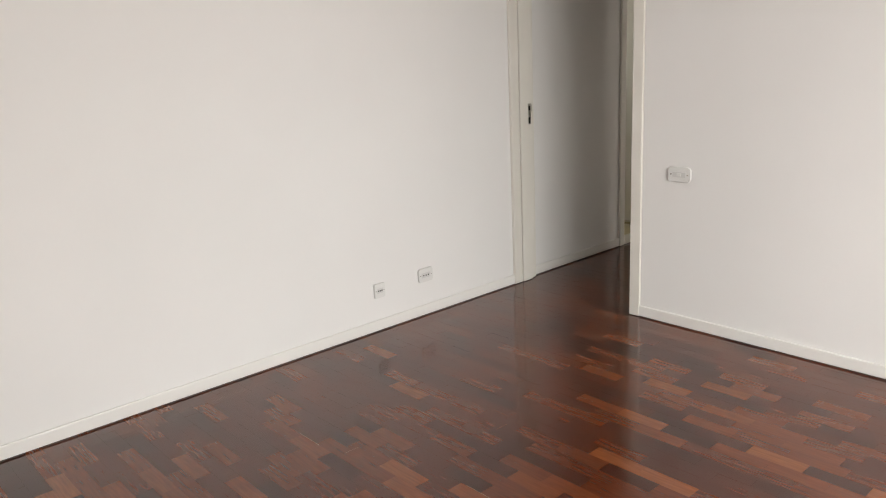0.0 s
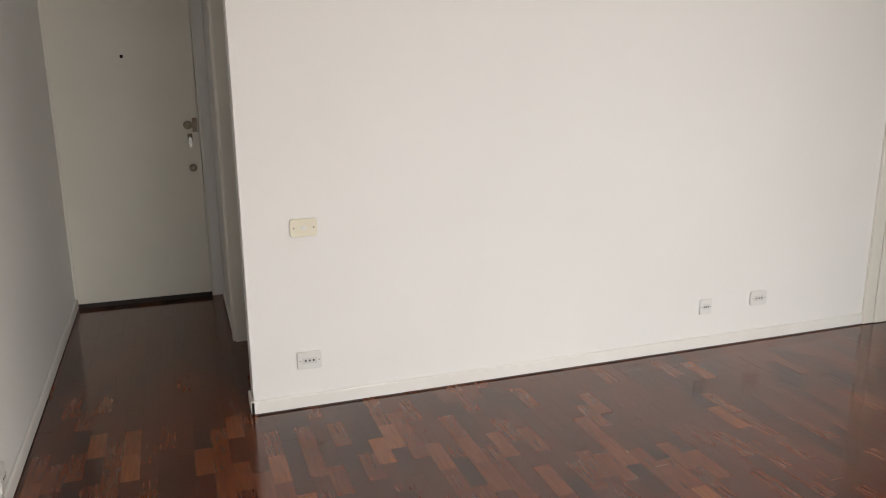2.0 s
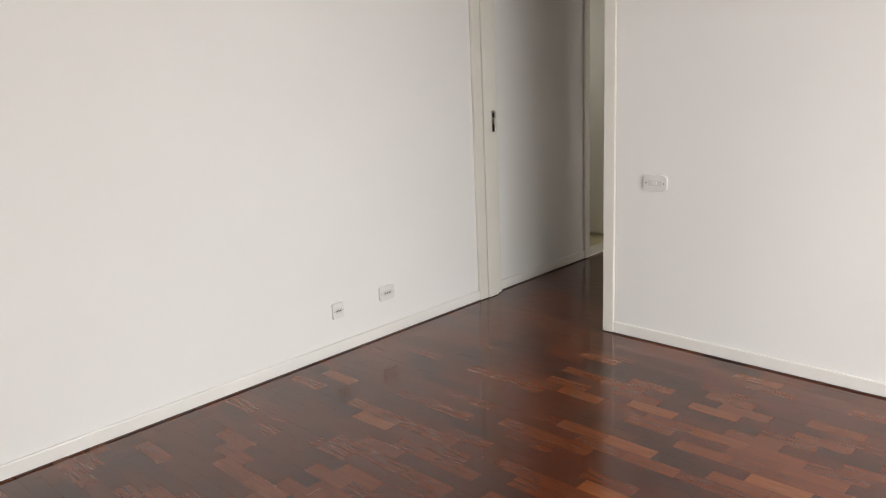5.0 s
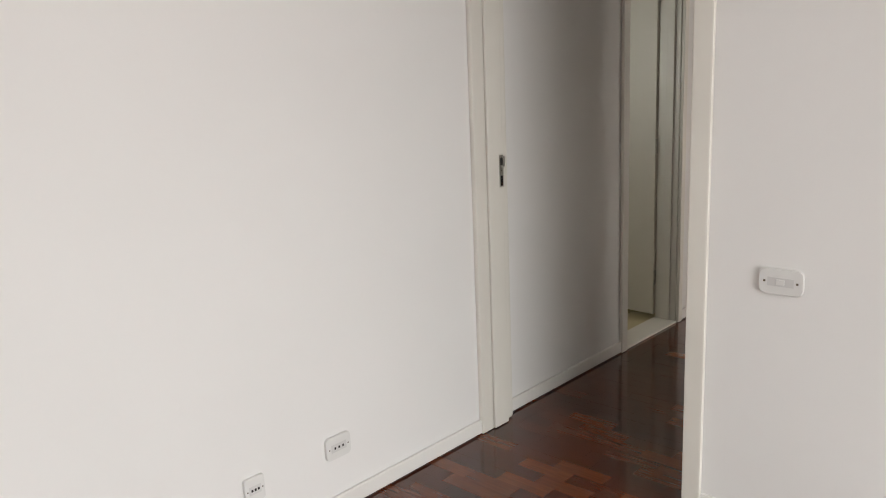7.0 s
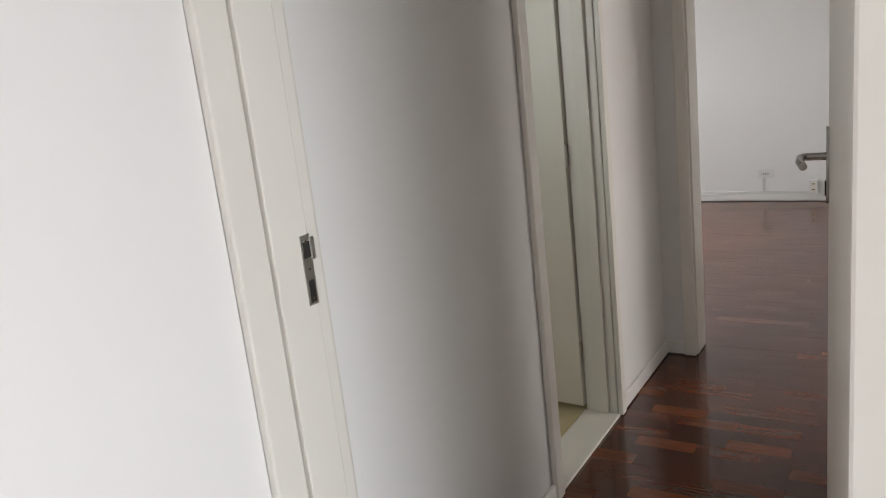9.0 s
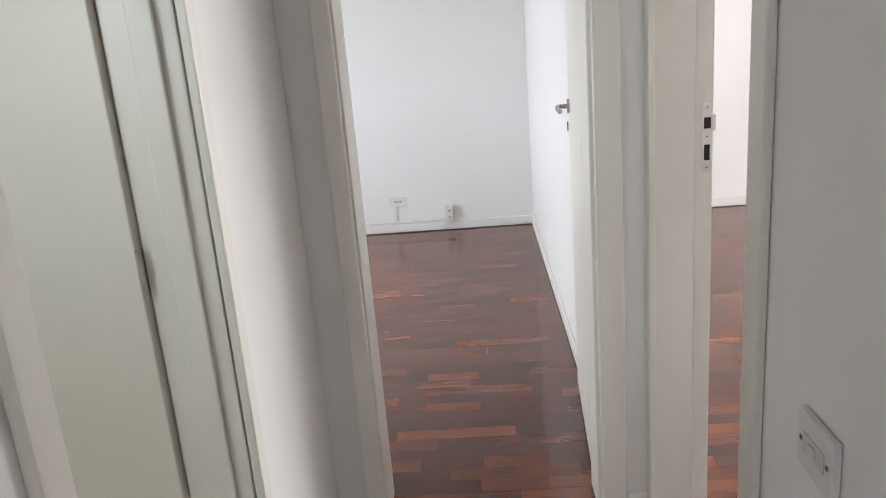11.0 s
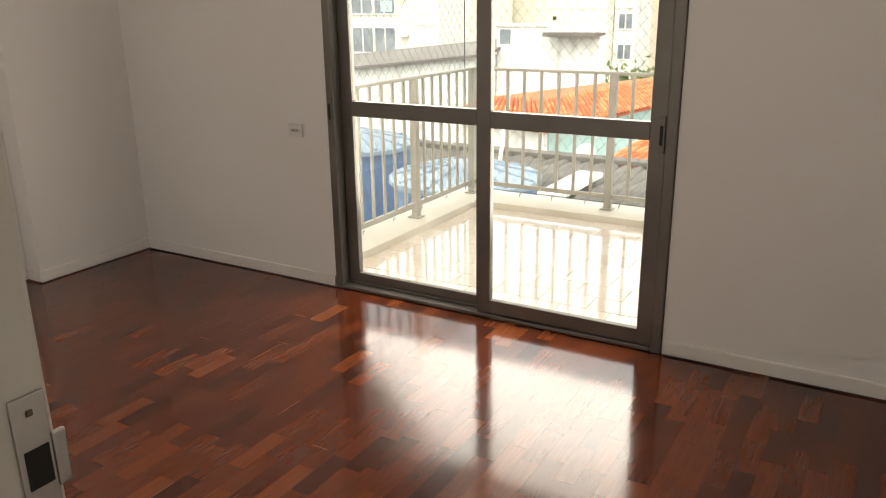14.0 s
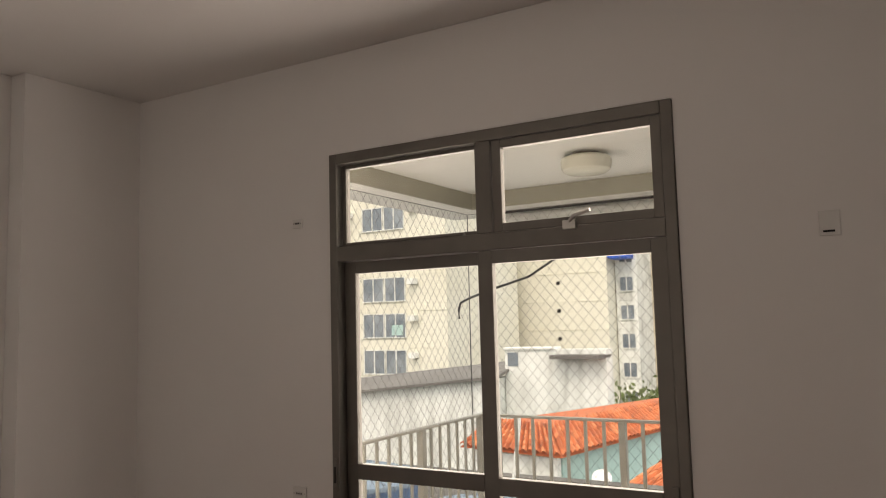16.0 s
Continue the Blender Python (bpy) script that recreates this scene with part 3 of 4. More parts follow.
plate_thing("wall_socket", "white plastic wall socket low on the wall", (0.46, -4.215, 0.125), "+y", 0.09, 0.085, PLASTIC)

# ---- sliding balcony door with transom lights ----
YL, YR, ZT = 4.350, 2.715, 2.385
win = group_of("window_1", (X_W, (YL + YR) / 2, 0), "grey aluminium sliding balcony door with transom lights, closed", "window", kind="structure")
x0, x1 = X_W - 0.012, X_W + 0.085


def bar(name, y0, y1, z0, z1, xa=x0, xb=x1, parent=win, bevel=0.004):
    return part(name, boxes((xa, xb, min(y0, y1), max(y0, y1), z0, z1), bevel=bevel), ALU, parent)


bar("window_frame", YL - 0.042, YL, 0.0, ZT)
bar("window_frame", YR, YR + 0.042, 0.0, ZT)
bar("window_frame", YR + 0.043, YL - 0.043, ZT - 0.05, ZT)
bar("transom", YR + 0.043, YL - 0.043, 1.868, 1.938)
bar("sill_track", YR + 0.043, YL - 0.043, 0.002, 0.020)
bar("track_rib", YR + 0.043, YL - 0.043, 0.021, 0.034, X_W + 0.034, X_W + 0.040)
bar("mullion", 3.482, 3.552, 1.939, ZT - 0.051)


def sash(y0, y1, z0, z1, xa, rail=None, stile=0.062, top=0.055, bot=0.055):
    s = part("sash", join(boxes((xa, xa + 0.034, y0, y0 + stile, z0, z1), bevel=0.003), boxes((xa, xa + 0.034, y1 - stile, y1, z0, z1), bevel=0.003),
                          boxes((xa + 0.001, xa + 0.033, y0 + stile, y1 - stile, z1 - top, z1), bevel=0.003), boxes((xa + 0.001, xa + 0.033, y0 + stile, y1 - stile, z0, z0 + bot), bevel=0.003)), ALU, win)
    spans = [(z0 + bot, z1 - top)]
    if rail:
        part("mid_rail", boxes((xa - 0.001, xa + 0.035, y0 + stile, y1 - stile, rail[0], rail[1]), bevel=0.003), ALU, s)
        spans = [(z0 + bot, rail[0]), (rail[1], z1 - top)]
    for a, b in spans:
        g = part("pane", boxes((xa + 0.014, xa + 0.018, y0 + stile - 0.006, y1 - stile + 0.006, a - 0.004, b + 0.004)), GLASS, s, "clear glass pane")
        g.visible_shadow = False
    return s


s_left = sash(3.522, 4.306, 0.022, 1.866, X_W + 0.044, (0.858, 0.928))
s_right = sash(2.759, 3.556, 0.022, 1.866, X_W + 0.002, (0.858, 0.928), bot=0.062)
sash(3.556, 4.304, 1.941, 2.333, X_W + 0.03, None, 0.022, 0.018, 0.018)
sash(2.761, 3.478, 1.941, 2.333, X_W + 0.0, None, 0.040, 0.036, 0.036)
for s, y, z in ((s_left, 4.330, 0.885), (s_right, 2.772, 0.885)):
    lk = part("lock", boxes((X_W - 0.018, X_W - 0.008, y - 0.013, y + 0.013, z - 0.070, z + 0.070), bevel=0.003), ALU, s, "recessed aluminium finger latch")
    part("finger_slot", boxes((X_W - 0.0195, X_W - 0.0175, y - 0.006, y + 0.006, z - 0.040, z + 0.034), bevel=0.001), DARK, lk)
la = part("latch", boxes((X_W - 0.030, X_W - 0.012, 3.105, 3.160, 1.925, 1.960), bevel=0.003), STEEL, win, "cast metal window latch")
part("latch_lever", join(tube([(X_W - 0.026, 3.13, 1.955), (X_W - 0.034, 3.11, 1.975), (X_W - 0.038, 3.04, 1.992)], 0.008, 8)), STEEL, la, "", True)
bar("stay_bar", 3.62, 4.06, 1.938, 1.952, X_W - 0.016, X_W + 0.01)

# ---- balcony ----
XB, YB = 5.45, 4.49          # inner faces of the kerb
slab = thing("balcony_slab", boxes((X_W + 0.152, 5.78, -0.6, 4.85, -0.22, -0.014)), GROUT, "cream glazed tiles in running bond on the balcony", "floor", kind="structure")
thing("balcony_kerb", join(boxes((X_W + 0.152, 5.78, YB, 4.85, -0.013, 0.045), bevel=0.006), boxes((XB, 5.78, -0.6, YB - 0.001, -0.013, 0.045), bevel=0.006)), CONCRETE,
      "low cream-painted kerb along the balcony's edge", "kerb", kind="structure")
ZB = 2.455
thing("balcony_ceiling", boxes((X_W + 0.152, 5.95, -0.6, 4.95, ZB, ZB + 0.15)), SOFFIT, "plain off-white balcony ceiling", "ceiling", kind="structure")
# thin sheets colour the edge's inner faces darker than its underside
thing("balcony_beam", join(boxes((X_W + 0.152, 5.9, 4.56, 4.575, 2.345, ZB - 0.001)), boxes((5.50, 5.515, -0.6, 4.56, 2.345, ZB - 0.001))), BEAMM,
      "olive-grey inner face of the edge beam under the balcony ceiling", "beam", kind="structure")
thing("balcony_soffit", join(boxes((X_W + 0.152, 5.9, 4.576, 4.93, 2.343, ZB - 0.001)), boxes((5.516, 5.9, -0.6, 4.575, 2.343, ZB - 0.001))), SOFFIT,
      "off-white outer soffit of the balcony edge", "soffit", kind="structure")
lamp = group_of("ceiling_lamp", (4.73, 3.44, 2.36), "squat opal glass ceiling lamp, unlit, on the balcony ceiling", "lamp")
part("base", cyl((4.73, 3.44, 2.43), (4.73, 3.44, ZB), 0.075, seg=28), BRONZE, lamp, "", True)
bm = bmesh.new()
rings = []
for rr, zz in ((0.0, 2.338), (0.06, 2.340), (0.105, 2.348), (0.128, 2.365), (0.136, 2.39), (0.134, 2.425), (0.12, 2.436), (0.0, 2.436)):
    rings.append([bm.verts.new((4.73 + rr * math.cos(k * math.tau / 40), 3.44 + rr * math.sin(k * math.tau / 40), zz)) for k in range(40)])
for p, q in zip(rings, rings[1:]):
    for k in range(40):
        bm.faces.new((p[k], p[(k + 1) % 40], q[(k + 1) % 40], q[k]))
bmesh.ops.remove_doubles(bm, verts=bm.verts[:], dist=0.0001)
part("shade", bm, OPAL, lamp, "cream opal drum shade", True)

rail = group_of("balcony_railing", (5.63, 4.62, 0.045), "beige painted metal balcony railing with flat upright bars", "railing")
ZR = 0.935
part("top_rail", boxes((X_W + 0.155, 5.66, 4.60, 4.64, ZR - 0.018, ZR), bevel=0.004), RAILM, rail)
part("top_rail", boxes((5.61, 5.65, -0.55, 4.599, ZR - 0.018, ZR), bevel=0.004), RAILM, rail)
part("bottom_rail", boxes((X_W + 0.155, 5.645, 4.612, 4.628, 0.115, 0.145), bevel=0.002), RAILM, rail)
part("bottom_rail", boxes((5.622, 5.638, -0.55, 4.611, 0.115, 0.145), bevel=0.002), RAILM, rail)
post_me = finish("post", join(boxes((-0.022, 0.022, -0.022, 0.022, 0, ZR - 0.064), bevel=0.003), boxes((-0.04, 0.04, -0.04, 0.04, 0, 0.008), bevel=0.002)), RAILM)
bal_me = finish("baluster", boxes((-0.011, 0.011, -0.006, 0.006, 0, ZR - 0.164), bevel=0.0015), RAILM)
bal_me2 = finish("baluster", boxes((-0.006, 0.006, -0.011, 0.011, 0, ZR - 0.164), bevel=0.0015), RAILM)


def rail_piece(name, me, x, y, z):
    ob = new(name, me)
    ob.parent = rail
    ob.location = Vector((x, y, z)) - rail.location
    return ob


posts_x, posts_y = (4.87, 5.63), (3.605, 2.58, 1.555, 0.53)
for x in posts_x:
    rail_piece("post", post_me, x, 4.62, 0.046)
for y in posts_y:
    rail_piece("post", post_me, 5.63, y, 0.046)
x = 4.87 - 0.117 * 8
while x < 5.58:
    if X_W + 0.2 < x and min(abs(x - p) for p in posts_x) > 0.05:
        rail_piece("baluster", bal_me, x, 4.62, 0.146)
    x += 0.117 if x < 4.86 else 0.1085
y = 3.605 + 0.1235 * 7
while y > -0.5:
    if min(abs(y - p) for p in posts_y) > 0.05:
        rail_piece("baluster", bal_me2, 5.63, y, 0.146)
    y -= 0.1235 if y > 3.61 else 0.128

# safety net: two runs of crossing cords, with knots and hooks
verts, faces = [], []


def cord(p, q, r=0.0011):
    a, b = Vector(p), Vector(q)
    d = (b - a).normalized()
    k = d.to_track_quat("Z", "Y")
    i = len(verts)
    for c in (a, b):
        for t in range(3):
            verts.append(tuple(c + k @ Vector((r * math.cos(t * 2.0944), r * math.sin(t * 2.0944), 0))))
    for t in range(3):
        faces.append((i + t, i + (t + 1) % 3, i + 3 + (t + 1) % 3, i + 3 + t))


def net_run(place, length, z0, z1, cell=0.076, tall=0.088):
    hgt = z1 - z0
    run = hgt * cell / tall
    n = int((length + run) / cell)
    for s in (1, -1):
        for i in range(n + 1):
            u0 = i * cell - run
            ua, ub, za, zb = u0, u0 + run, z0, z1
            if ua < 0:
                za += (-ua) * tall / cell
                ua = 0
            if ub > length:
                zb -= (ub - length) * tall / cell
                ub = length
            if ub - ua < 0.01:
                continue
            if s < 0:
                ua, ub = length - ua, length - ub
            cord(place(ua, za), place(ub, zb))
    rows = int(hgt / tall * 2)
    for j in range(rows):
        for i in range(int(length / cell)):
            c = Vector(place((i + (j % 2) / 2) * cell, z0 + j * tall / 2))
            k = len(verts)
            r = 0.0026
            verts.extend([tuple(c + Vector(o)) for o in ((r, 0, 0), (-r, 0, 0), (0, r, 0), (0, -r, 0), (0, 0, r), (0, 0, -r))])
            for f in ((0, 2, 4), (2, 1, 4), (1, 3, 4), (3, 0, 4), (2, 0, 5), (1, 2, 5), (3, 1, 5), (0, 3, 5)):
                faces.append(tuple(k + q for q in f))


net_run(lambda u, z: (5.685, 4.70 - u, z), 4.2, 0.075, 2.345)
net_run(lambda u, z: (X_W + 0.16 + u, 4.70, z), 5.68 - X_W - 0.16, 0.075, 2.345)
cord((5.685, 0.5, 0.075), (5.685, 4.70, 0.075), 0.003)
cord((X_W + 0.16, 4.70, 0.075), (5.685, 4.70, 0.075), 0.003)
cord((5.685, 0.5, 2.342), (5.685, 4.70, 2.342), 0.003)
cord((X_W + 0.16, 4.70, 2.342), (5.685, 4.70, 2.342), 0.003)
nm = bpy.data.meshes.new("safety_net")
nm.from_pydata(verts, [], faces)
nm.materials.append(NETM)
net = tagged(new("safety_net", nm), "fine knotted grey safety net around the balcony", "net", kind="stuff")
hook_me = finish("net_hook", tube([(0, 0, 0), (0.0, 0, 0.016), (0.01, 0.0, 0.024), (0.018, 0, 0.016)], 0.0028, 6), CABLE)
for i in range(9):
    hk = tagged(new("net_hook", hook_me), "small dark metal hook holding the net", "hook", "hooks of the net")
    hk.location = (5.668, 4.5 - i * 0.24, 0.044)
for i in range(5):
    hk = tagged(new("net_hook", hook_me), "small dark metal hook holding the net", "hook", "hooks of the net")
    hk.location = (4.05 + i * 0.33, 4.69, 0.044)

# rolled awning with scalloped valance, and the loose cable
aw = group_of("awning", (5.74, 3.2, 2.0), "rolled grey cloth awning with scalloped white valance", "awning")
part("roll", cyl((5.76, 0.5, 2.29), (5.76, 4.55, 2.29), 0.042, seg=20), AWNING, aw, "", True)
part("front_bar", cyl((5.72, 0.5, 2.335), (5.72, 4.55, 2.335), 0.008, seg=10), DARK, aw, "", True)
bm = bmesh.new()
prev = None
n = 180
for i in range(n + 1):
    yy = 0.5 + 4.05 * i / n
    zz = 2.02 - 0.022 * abs(math.sin(math.pi * (yy - 0.5) / 0.135))
    xx = 5.775 + 0.004 * math.sin(yy * 23)
    r = [bm.verts.new((xx, yy, 2.27)), bm.verts.new((xx, yy, zz)), bm.verts.new((xx + 0.003, yy, zz)), bm.verts.new((xx + 0.003, yy, 2.27))]
    if prev:
        for k in range(4):
            bm.faces.new((prev[k], prev[(k + 1) % 4], r[(k + 1) % 4], r[k]))
    prev = r
part("valance", bm, AWNING, aw, "white scalloped cloth valance")
thing("loose_cable", tube([(5.82, 3.695, 2.379), (5.82, 3.830, 2.190), (5.82, 4.040, 2.023), (5.82, 4.301, 1.877), (5.82, 4.60, 1.800), (5.82, 4.78, 1.745), (5.82, 4.858, 1.712), (5.82, 4.876, 1.66), (5.82, 4.872, 1.595)], 0.009, 8), CABLE,
      "loose black cable hanging from the balcony ceiling", "cable", smooth=True)
thing("hanging_cord", tube([(5.70, 4.715, 0.046), (5.695, 4.715, 1.3), (5.70, 4.715, 2.343)], 0.004, 6), CABLE, "thin dark upright cord beside the railing's corner", "cord")

# ---- outside ----
GZ = -9.0
thing("ground", boxes((-400, 900, -600, 900, GZ - 0.5, GZ)), ASPHALT, "dull grey ground far below", "ground", kind="structure")
thing("lower_roof_slab", boxes((6.6, 11.2, 2.0, 14.0, GZ, -2.02)), STAIN, "stained concrete block carrying the water tanks", "building", kind="structure")


def water_tank(x, y, z, r, h, label):
    ob = group_of("water_tank", (x, y, z), label, "water tank", "water tanks on the roof")
    part("body", cyl((x, y, z), (x, y, z + h), r * 0.86, r, 44), TANK_BLUE, ob, "dark blue tapered body", True)
    part("rim", cyl((x, y, z + h - 0.02), (x, y, z + h + 0.05), r * 1.05, r * 1.05, 44, 0.012), TANK_LID, ob, "", True)
    lid = part("lid", cyl((x, y, z + h + 0.051), (x, y, z + h + 0.21), r * 1.02, r * 0.25, 44), TANK_LID, ob, "pale weathered domed lid", True)
    for i in range(12):
        a = i * math.tau / 12
        p = [(x + r * f * math.cos(a), y + r * f * math.sin(a), z + h + 0.056 + 0.16 * (1.02 - f) / 0.77) for f in (1.0, 0.6, 0.26)]
        part("rib", tube(p, 0.022, 6), TANK_LID, lid)


water_tank(9.05, 6.55, -2.0, 0.90, 1.28, "round blue plastic water tank with ribbed pale lid")
water_tank(9.9, 8.95, -2.0, 0.92, 1.38, "round blue plastic water tank with ribbed lid, the farther one")

# corrugated roof
bm = bmesh.new()
prev = None
for i in range(241):
    yy = -2 + 18 * i / 240
    zz = 0.045 * math.cos(yy * math.tau / 0.30)
    r = [bm.verts.new((11.2, yy, -1.98 + zz)), bm.verts.new((18.0, yy, -2.25 + zz)), bm.verts.new((18.0, yy, -2.27 + zz)), bm.verts.new((11.2, yy, -2.0 + zz))]
    if prev:
        for k in range(4):
            bm.faces.new((prev[k], prev[(k + 1) % 4], r[(k + 1) % 4], r[k]))
    prev = r
cr = group_of("corrugated_roof", (14.5, 7, GZ), "dark weathered corrugated fibre-cement shed roof", "roof")
part("sheet", bm, FIBRE, cr, "", True)
part("walls", boxes((11.25, 17.9, -1.9, 15.9, GZ, -2.35)), STAIN, cr)
part("patch", boxes((13.4, 15.6, 7.0, 7.5, -2.02, -1.93), bevel=0.01), STAIN, cr, "pale replacement sheet")
part("ridge_cap", boxes((17.9, 18.3, -2, 16, -2.25, -2.12), bevel=0.03), FIBRE, cr)


# orange-roofed house
def tiled_slope(corners, rows, cols):
    """Clay tiles as separate half-round pieces laid over a slope: eave start, eave end, ridge start, ridge end."""
    e0, e1, r0, r1 = [Vector(c) for c in corners]
    vs, fs = [], []
    nrm = (e1 - e0).cross(r0 - e0).normalized()
    if nrm.z < 0:
        nrm = -nrm
    for j in range(rows):
        for i in range(cols):
            def pt(u, v):
                a, b = e0.lerp(e1, u), r0.lerp(r1, u)
                return a.lerp(b, v)
            k = len(vs)
            lift = 0.02 + 0.015 * random.random()
            for v in (j / rows, (j + 1.12) / rows):
                for t in range(4):
                    u = (i + t / 3 * 0.92) / cols
                    hh = (0.0, 0.085, 0.085, 0.0)[t] + (lift + 0.03 if v == j / rows else lift)
                    vs.append(tuple(pt(u, v) + nrm * hh))
            for t in range(3):
                fs.append((k + t, k + t + 1, k + t + 5, k + t + 4))
    return vs, fs


hs = group_of("orange_roof_house", (25, 12, GZ), "low teal house with orange clay-tiled hipped roof", "house")
part("wall", boxes((21.1, 36.0, 10.2, 12.4, GZ, -2.12)), TEAL, hs, "teal plastered wall")
part("gable_wall", boxes((20.9, 21.09, 10.25, 13.2, GZ, -2.15)), STAIN, hs, "dirty white plastered end wall")
ze, zr = -2.05, -1.48
vs, fs = [], []
for cn, rw, cl in ((((20.6, 9.9, ze), (36.5, 9.9, ze), (22.1, 11.25, zr), (36.5, 11.25, zr)), 6, 66), (((20.6, 13.4, ze), (20.6, 9.9, ze), (22.1, 13.4, zr), (22.1, 11.25, zr)), 6, 16)):
    v2, f2 = tiled_slope(cn, rw, cl)
    k = len(vs)
    vs += v2
    fs += [tuple(k + q for q in f) for f in f2]
rm = bpy.data.meshes.new("roof_tiles")
rm.from_pydata(vs, [], fs)
rm.materials.append(CLAY)
rt = tagged(new("roof_tiles", rm), "weathered orange clay tiles", kind="stuff")
rt.parent = hs
rt.location = -hs.location
bm = bmesh.new()
q = [bm.verts.new(p) for p in ((20.6, 9.9, ze - 0.02), (36.5, 9.9, ze - 0.02), (36.5, 12.6, ze - 0.02), (20.6, 13.4, ze - 0.02), (22.1, 11.25, zr - 0.02), (36.5, 11.25, zr - 0.02), (22.1, 13.4, zr - 0.02))]
for f in ((0, 1, 5, 4), (3, 0, 4, 6), (2, 3, 6, 4, 5), (1, 2, 5), (0, 3, 2, 1)):
    bm.faces.new([q[i] for i in f])
part("roof", bm, CLAY, hs)
hs.matrix_world = Matrix.Translation((22.1, 11.25, 0)) @ Matrix.Rotation(radians(-10), 4, "Z") @ Matrix.Translation((2.9, 0.75, GZ))
hs2 = group_of("small_red_roof", (20, 7, GZ), "low white outbuilding with dull red tiled roof", "house")
part("wall", boxes((18.9, 22.5, 5.0, 8.6, GZ, -2.75)), STAIN, hs2)
vs, fs = tiled_slope(((18.5, 4.0, -2.75), (18.5, 8.6, -2.75), (21.5, 4.0, -1.9), (21.5, 7.4, -1.9)), 7, 20)
rm = bpy.data.meshes.new("roof_tiles")
rm.from_pydata(vs, [], fs)
rm.materials.append(CLAY)
rt = tagged(new("roof_tiles", rm), "dull red clay tiles", kind="stuff")
rt.parent = hs2
rt.location = -hs2.location
thing("satellite_dish", join(cyl((19.4, 8.75, -2.35), (19.32, 8.72, -2.27), 0.06, 0.24, 24), cyl((19.4, 8.75, -3.0), (19.4, 8.75, -2.3), 0.03)), PLASTIC, "round white satellite dish on a short pole", "satellite dish", smooth=True)
thing("yard_wall", boxes((18.35, 18.6, 4.0, 16.0, GZ, -2.55)), STAIN, "low dirty white yard wall behind the shed", "wall")
thing("mast", tube([(16.9, 9.95, -2.3), (16.9, 9.75, -0.9), (16.9, 9.72, -0.55)], 0.05, 8), STAIN, "bent grey roof mast beside the orange roof", "mast")

# white building with the grey roof
wb = group_of("white_building", (34, 22, GZ), "stained white low building with grey sheet roof", "building")
bm = boxes((31.0, 33.9, 17.6, 40.0, GZ, -0.88))
for v in bm.verts:
    if v.co.z > -2 and v.co.y > 30:
        v.co.z = -3.26
part("wall", bm, STAIN, wb, "dirty white plastered wall")
bm = bmesh.new()
q = [bm.verts.new(p) for p in ((30.6, 17.2, -0.72), (30.6, 40, -3.1), (34.0, 40, -2.5), (34.0, 17.6, -0.2), (30.6, 17.2, -0.84), (30.6, 40, -3.22), (34.0, 40, -2.62), (34.0, 17.6, -0.32))]
for f in ((0, 1, 2, 3), (4, 7, 6, 5), (0, 4, 5, 1), (1, 5, 6, 2), (2, 6, 7, 3), (3, 7, 4, 0)):
    bm.faces.new([q[i] for i in f])
part("roof", bm, GREYROOF, wb, "grey weathered sheet roof")
sb2 = group_of("stained_block", (33, 15, GZ), "stained white plastered block with small lean-to roof", "building")
part("wall", boxes((32.0, 32.8, 12.9, 17.55, GZ, 0.32)), STAIN, sb2)
part("parapet", boxes((31.9, 32.8, 15.2, 17.58, 0.321, 0.42), bevel=0.02), STAIN, sb2)
part("lean_to_roof", boxes((31.2, 32.6, 12.9, 15.1, -0.05, 0.12), bevel=0.02), GREYROOF, sb2, "small grey sheet roof")
part("opening", boxes((31.97, 31.999, 16.9, 17.4, -0.4, 0.2)), DARKGLASS, sb2)


def tower(name, label, x, y0, y1, z1, material, cols, z_first, storey, win_h, depth=14.0):
    """A tall block facing the balcony: slab bands and recessed windows with frame, sill and panes."""
    ob = group_of(name, (x, (y0 + y1) / 2, GZ), label, "apartment building")
    part("wall", boxes((x, x + depth, y0, y1, GZ, z1)), material, ob)
    z = z_first
    while z < z1 - 3:
        part("floor_band", boxes((x - 0.06, x - 0.001, y0, y1, z - 0.95, z - 0.85)), material, ob)
        for a, b in cols:
            w = part("window", boxes((x - 0.10, x - 0.002, a, a + 0.08, z, z + win_h), (x - 0.10, x - 0.002, b - 0.08, b, z, z + win_h), (x - 0.10, x - 0.002, (a + b) / 2 - 0.05, (a + b) / 2 + 0.05, z, z + win_h),
                                     (x - 0.10, x - 0.002, a, b, z + win_h, z + win_h + 0.08), (x - 0.16, x - 0.002, a - 0.08, b + 0.08, z - 0.09, z)), STAIN, ob)
            for p0, p1 in ((a + 0.08, (a + b) / 2 - 0.05), ((a + b) / 2 + 0.05, b - 0.08)):
                part("pane", boxes((x - 0.05 + 0.02 * random.random(), x - 0.003, p0, p1, z + 0.002, z + win_h - 0.002)), DARKGLASS, w)
        z += storey
    return ob


tw = tower("yellow_tower", "tall pale yellow apartment tower with paired windows", 58.0, 35.8, 49.0, 13.6, YELLOW, ((40.0, 42.2), (42.3, 44.6)), -5.95, 3.2, 2.0)
for z in (-4.6, -1.4, 1.8, 5.0, 8.2, 11.4):
    for yy in (38.7, 45.6):
        ac = part("air_conditioner", boxes((57.3, 57.99, yy, yy + 0.75, z, z + 0.5), bevel=0.03), STAIN, tw, "boxy window air conditioner")
t2 = tower("plain_tower", "tall cream tower with blank side wall", 74.6, 27.35, 43.2, 16.9, YELLOW, (), -7.0, 2.83, 1.5)
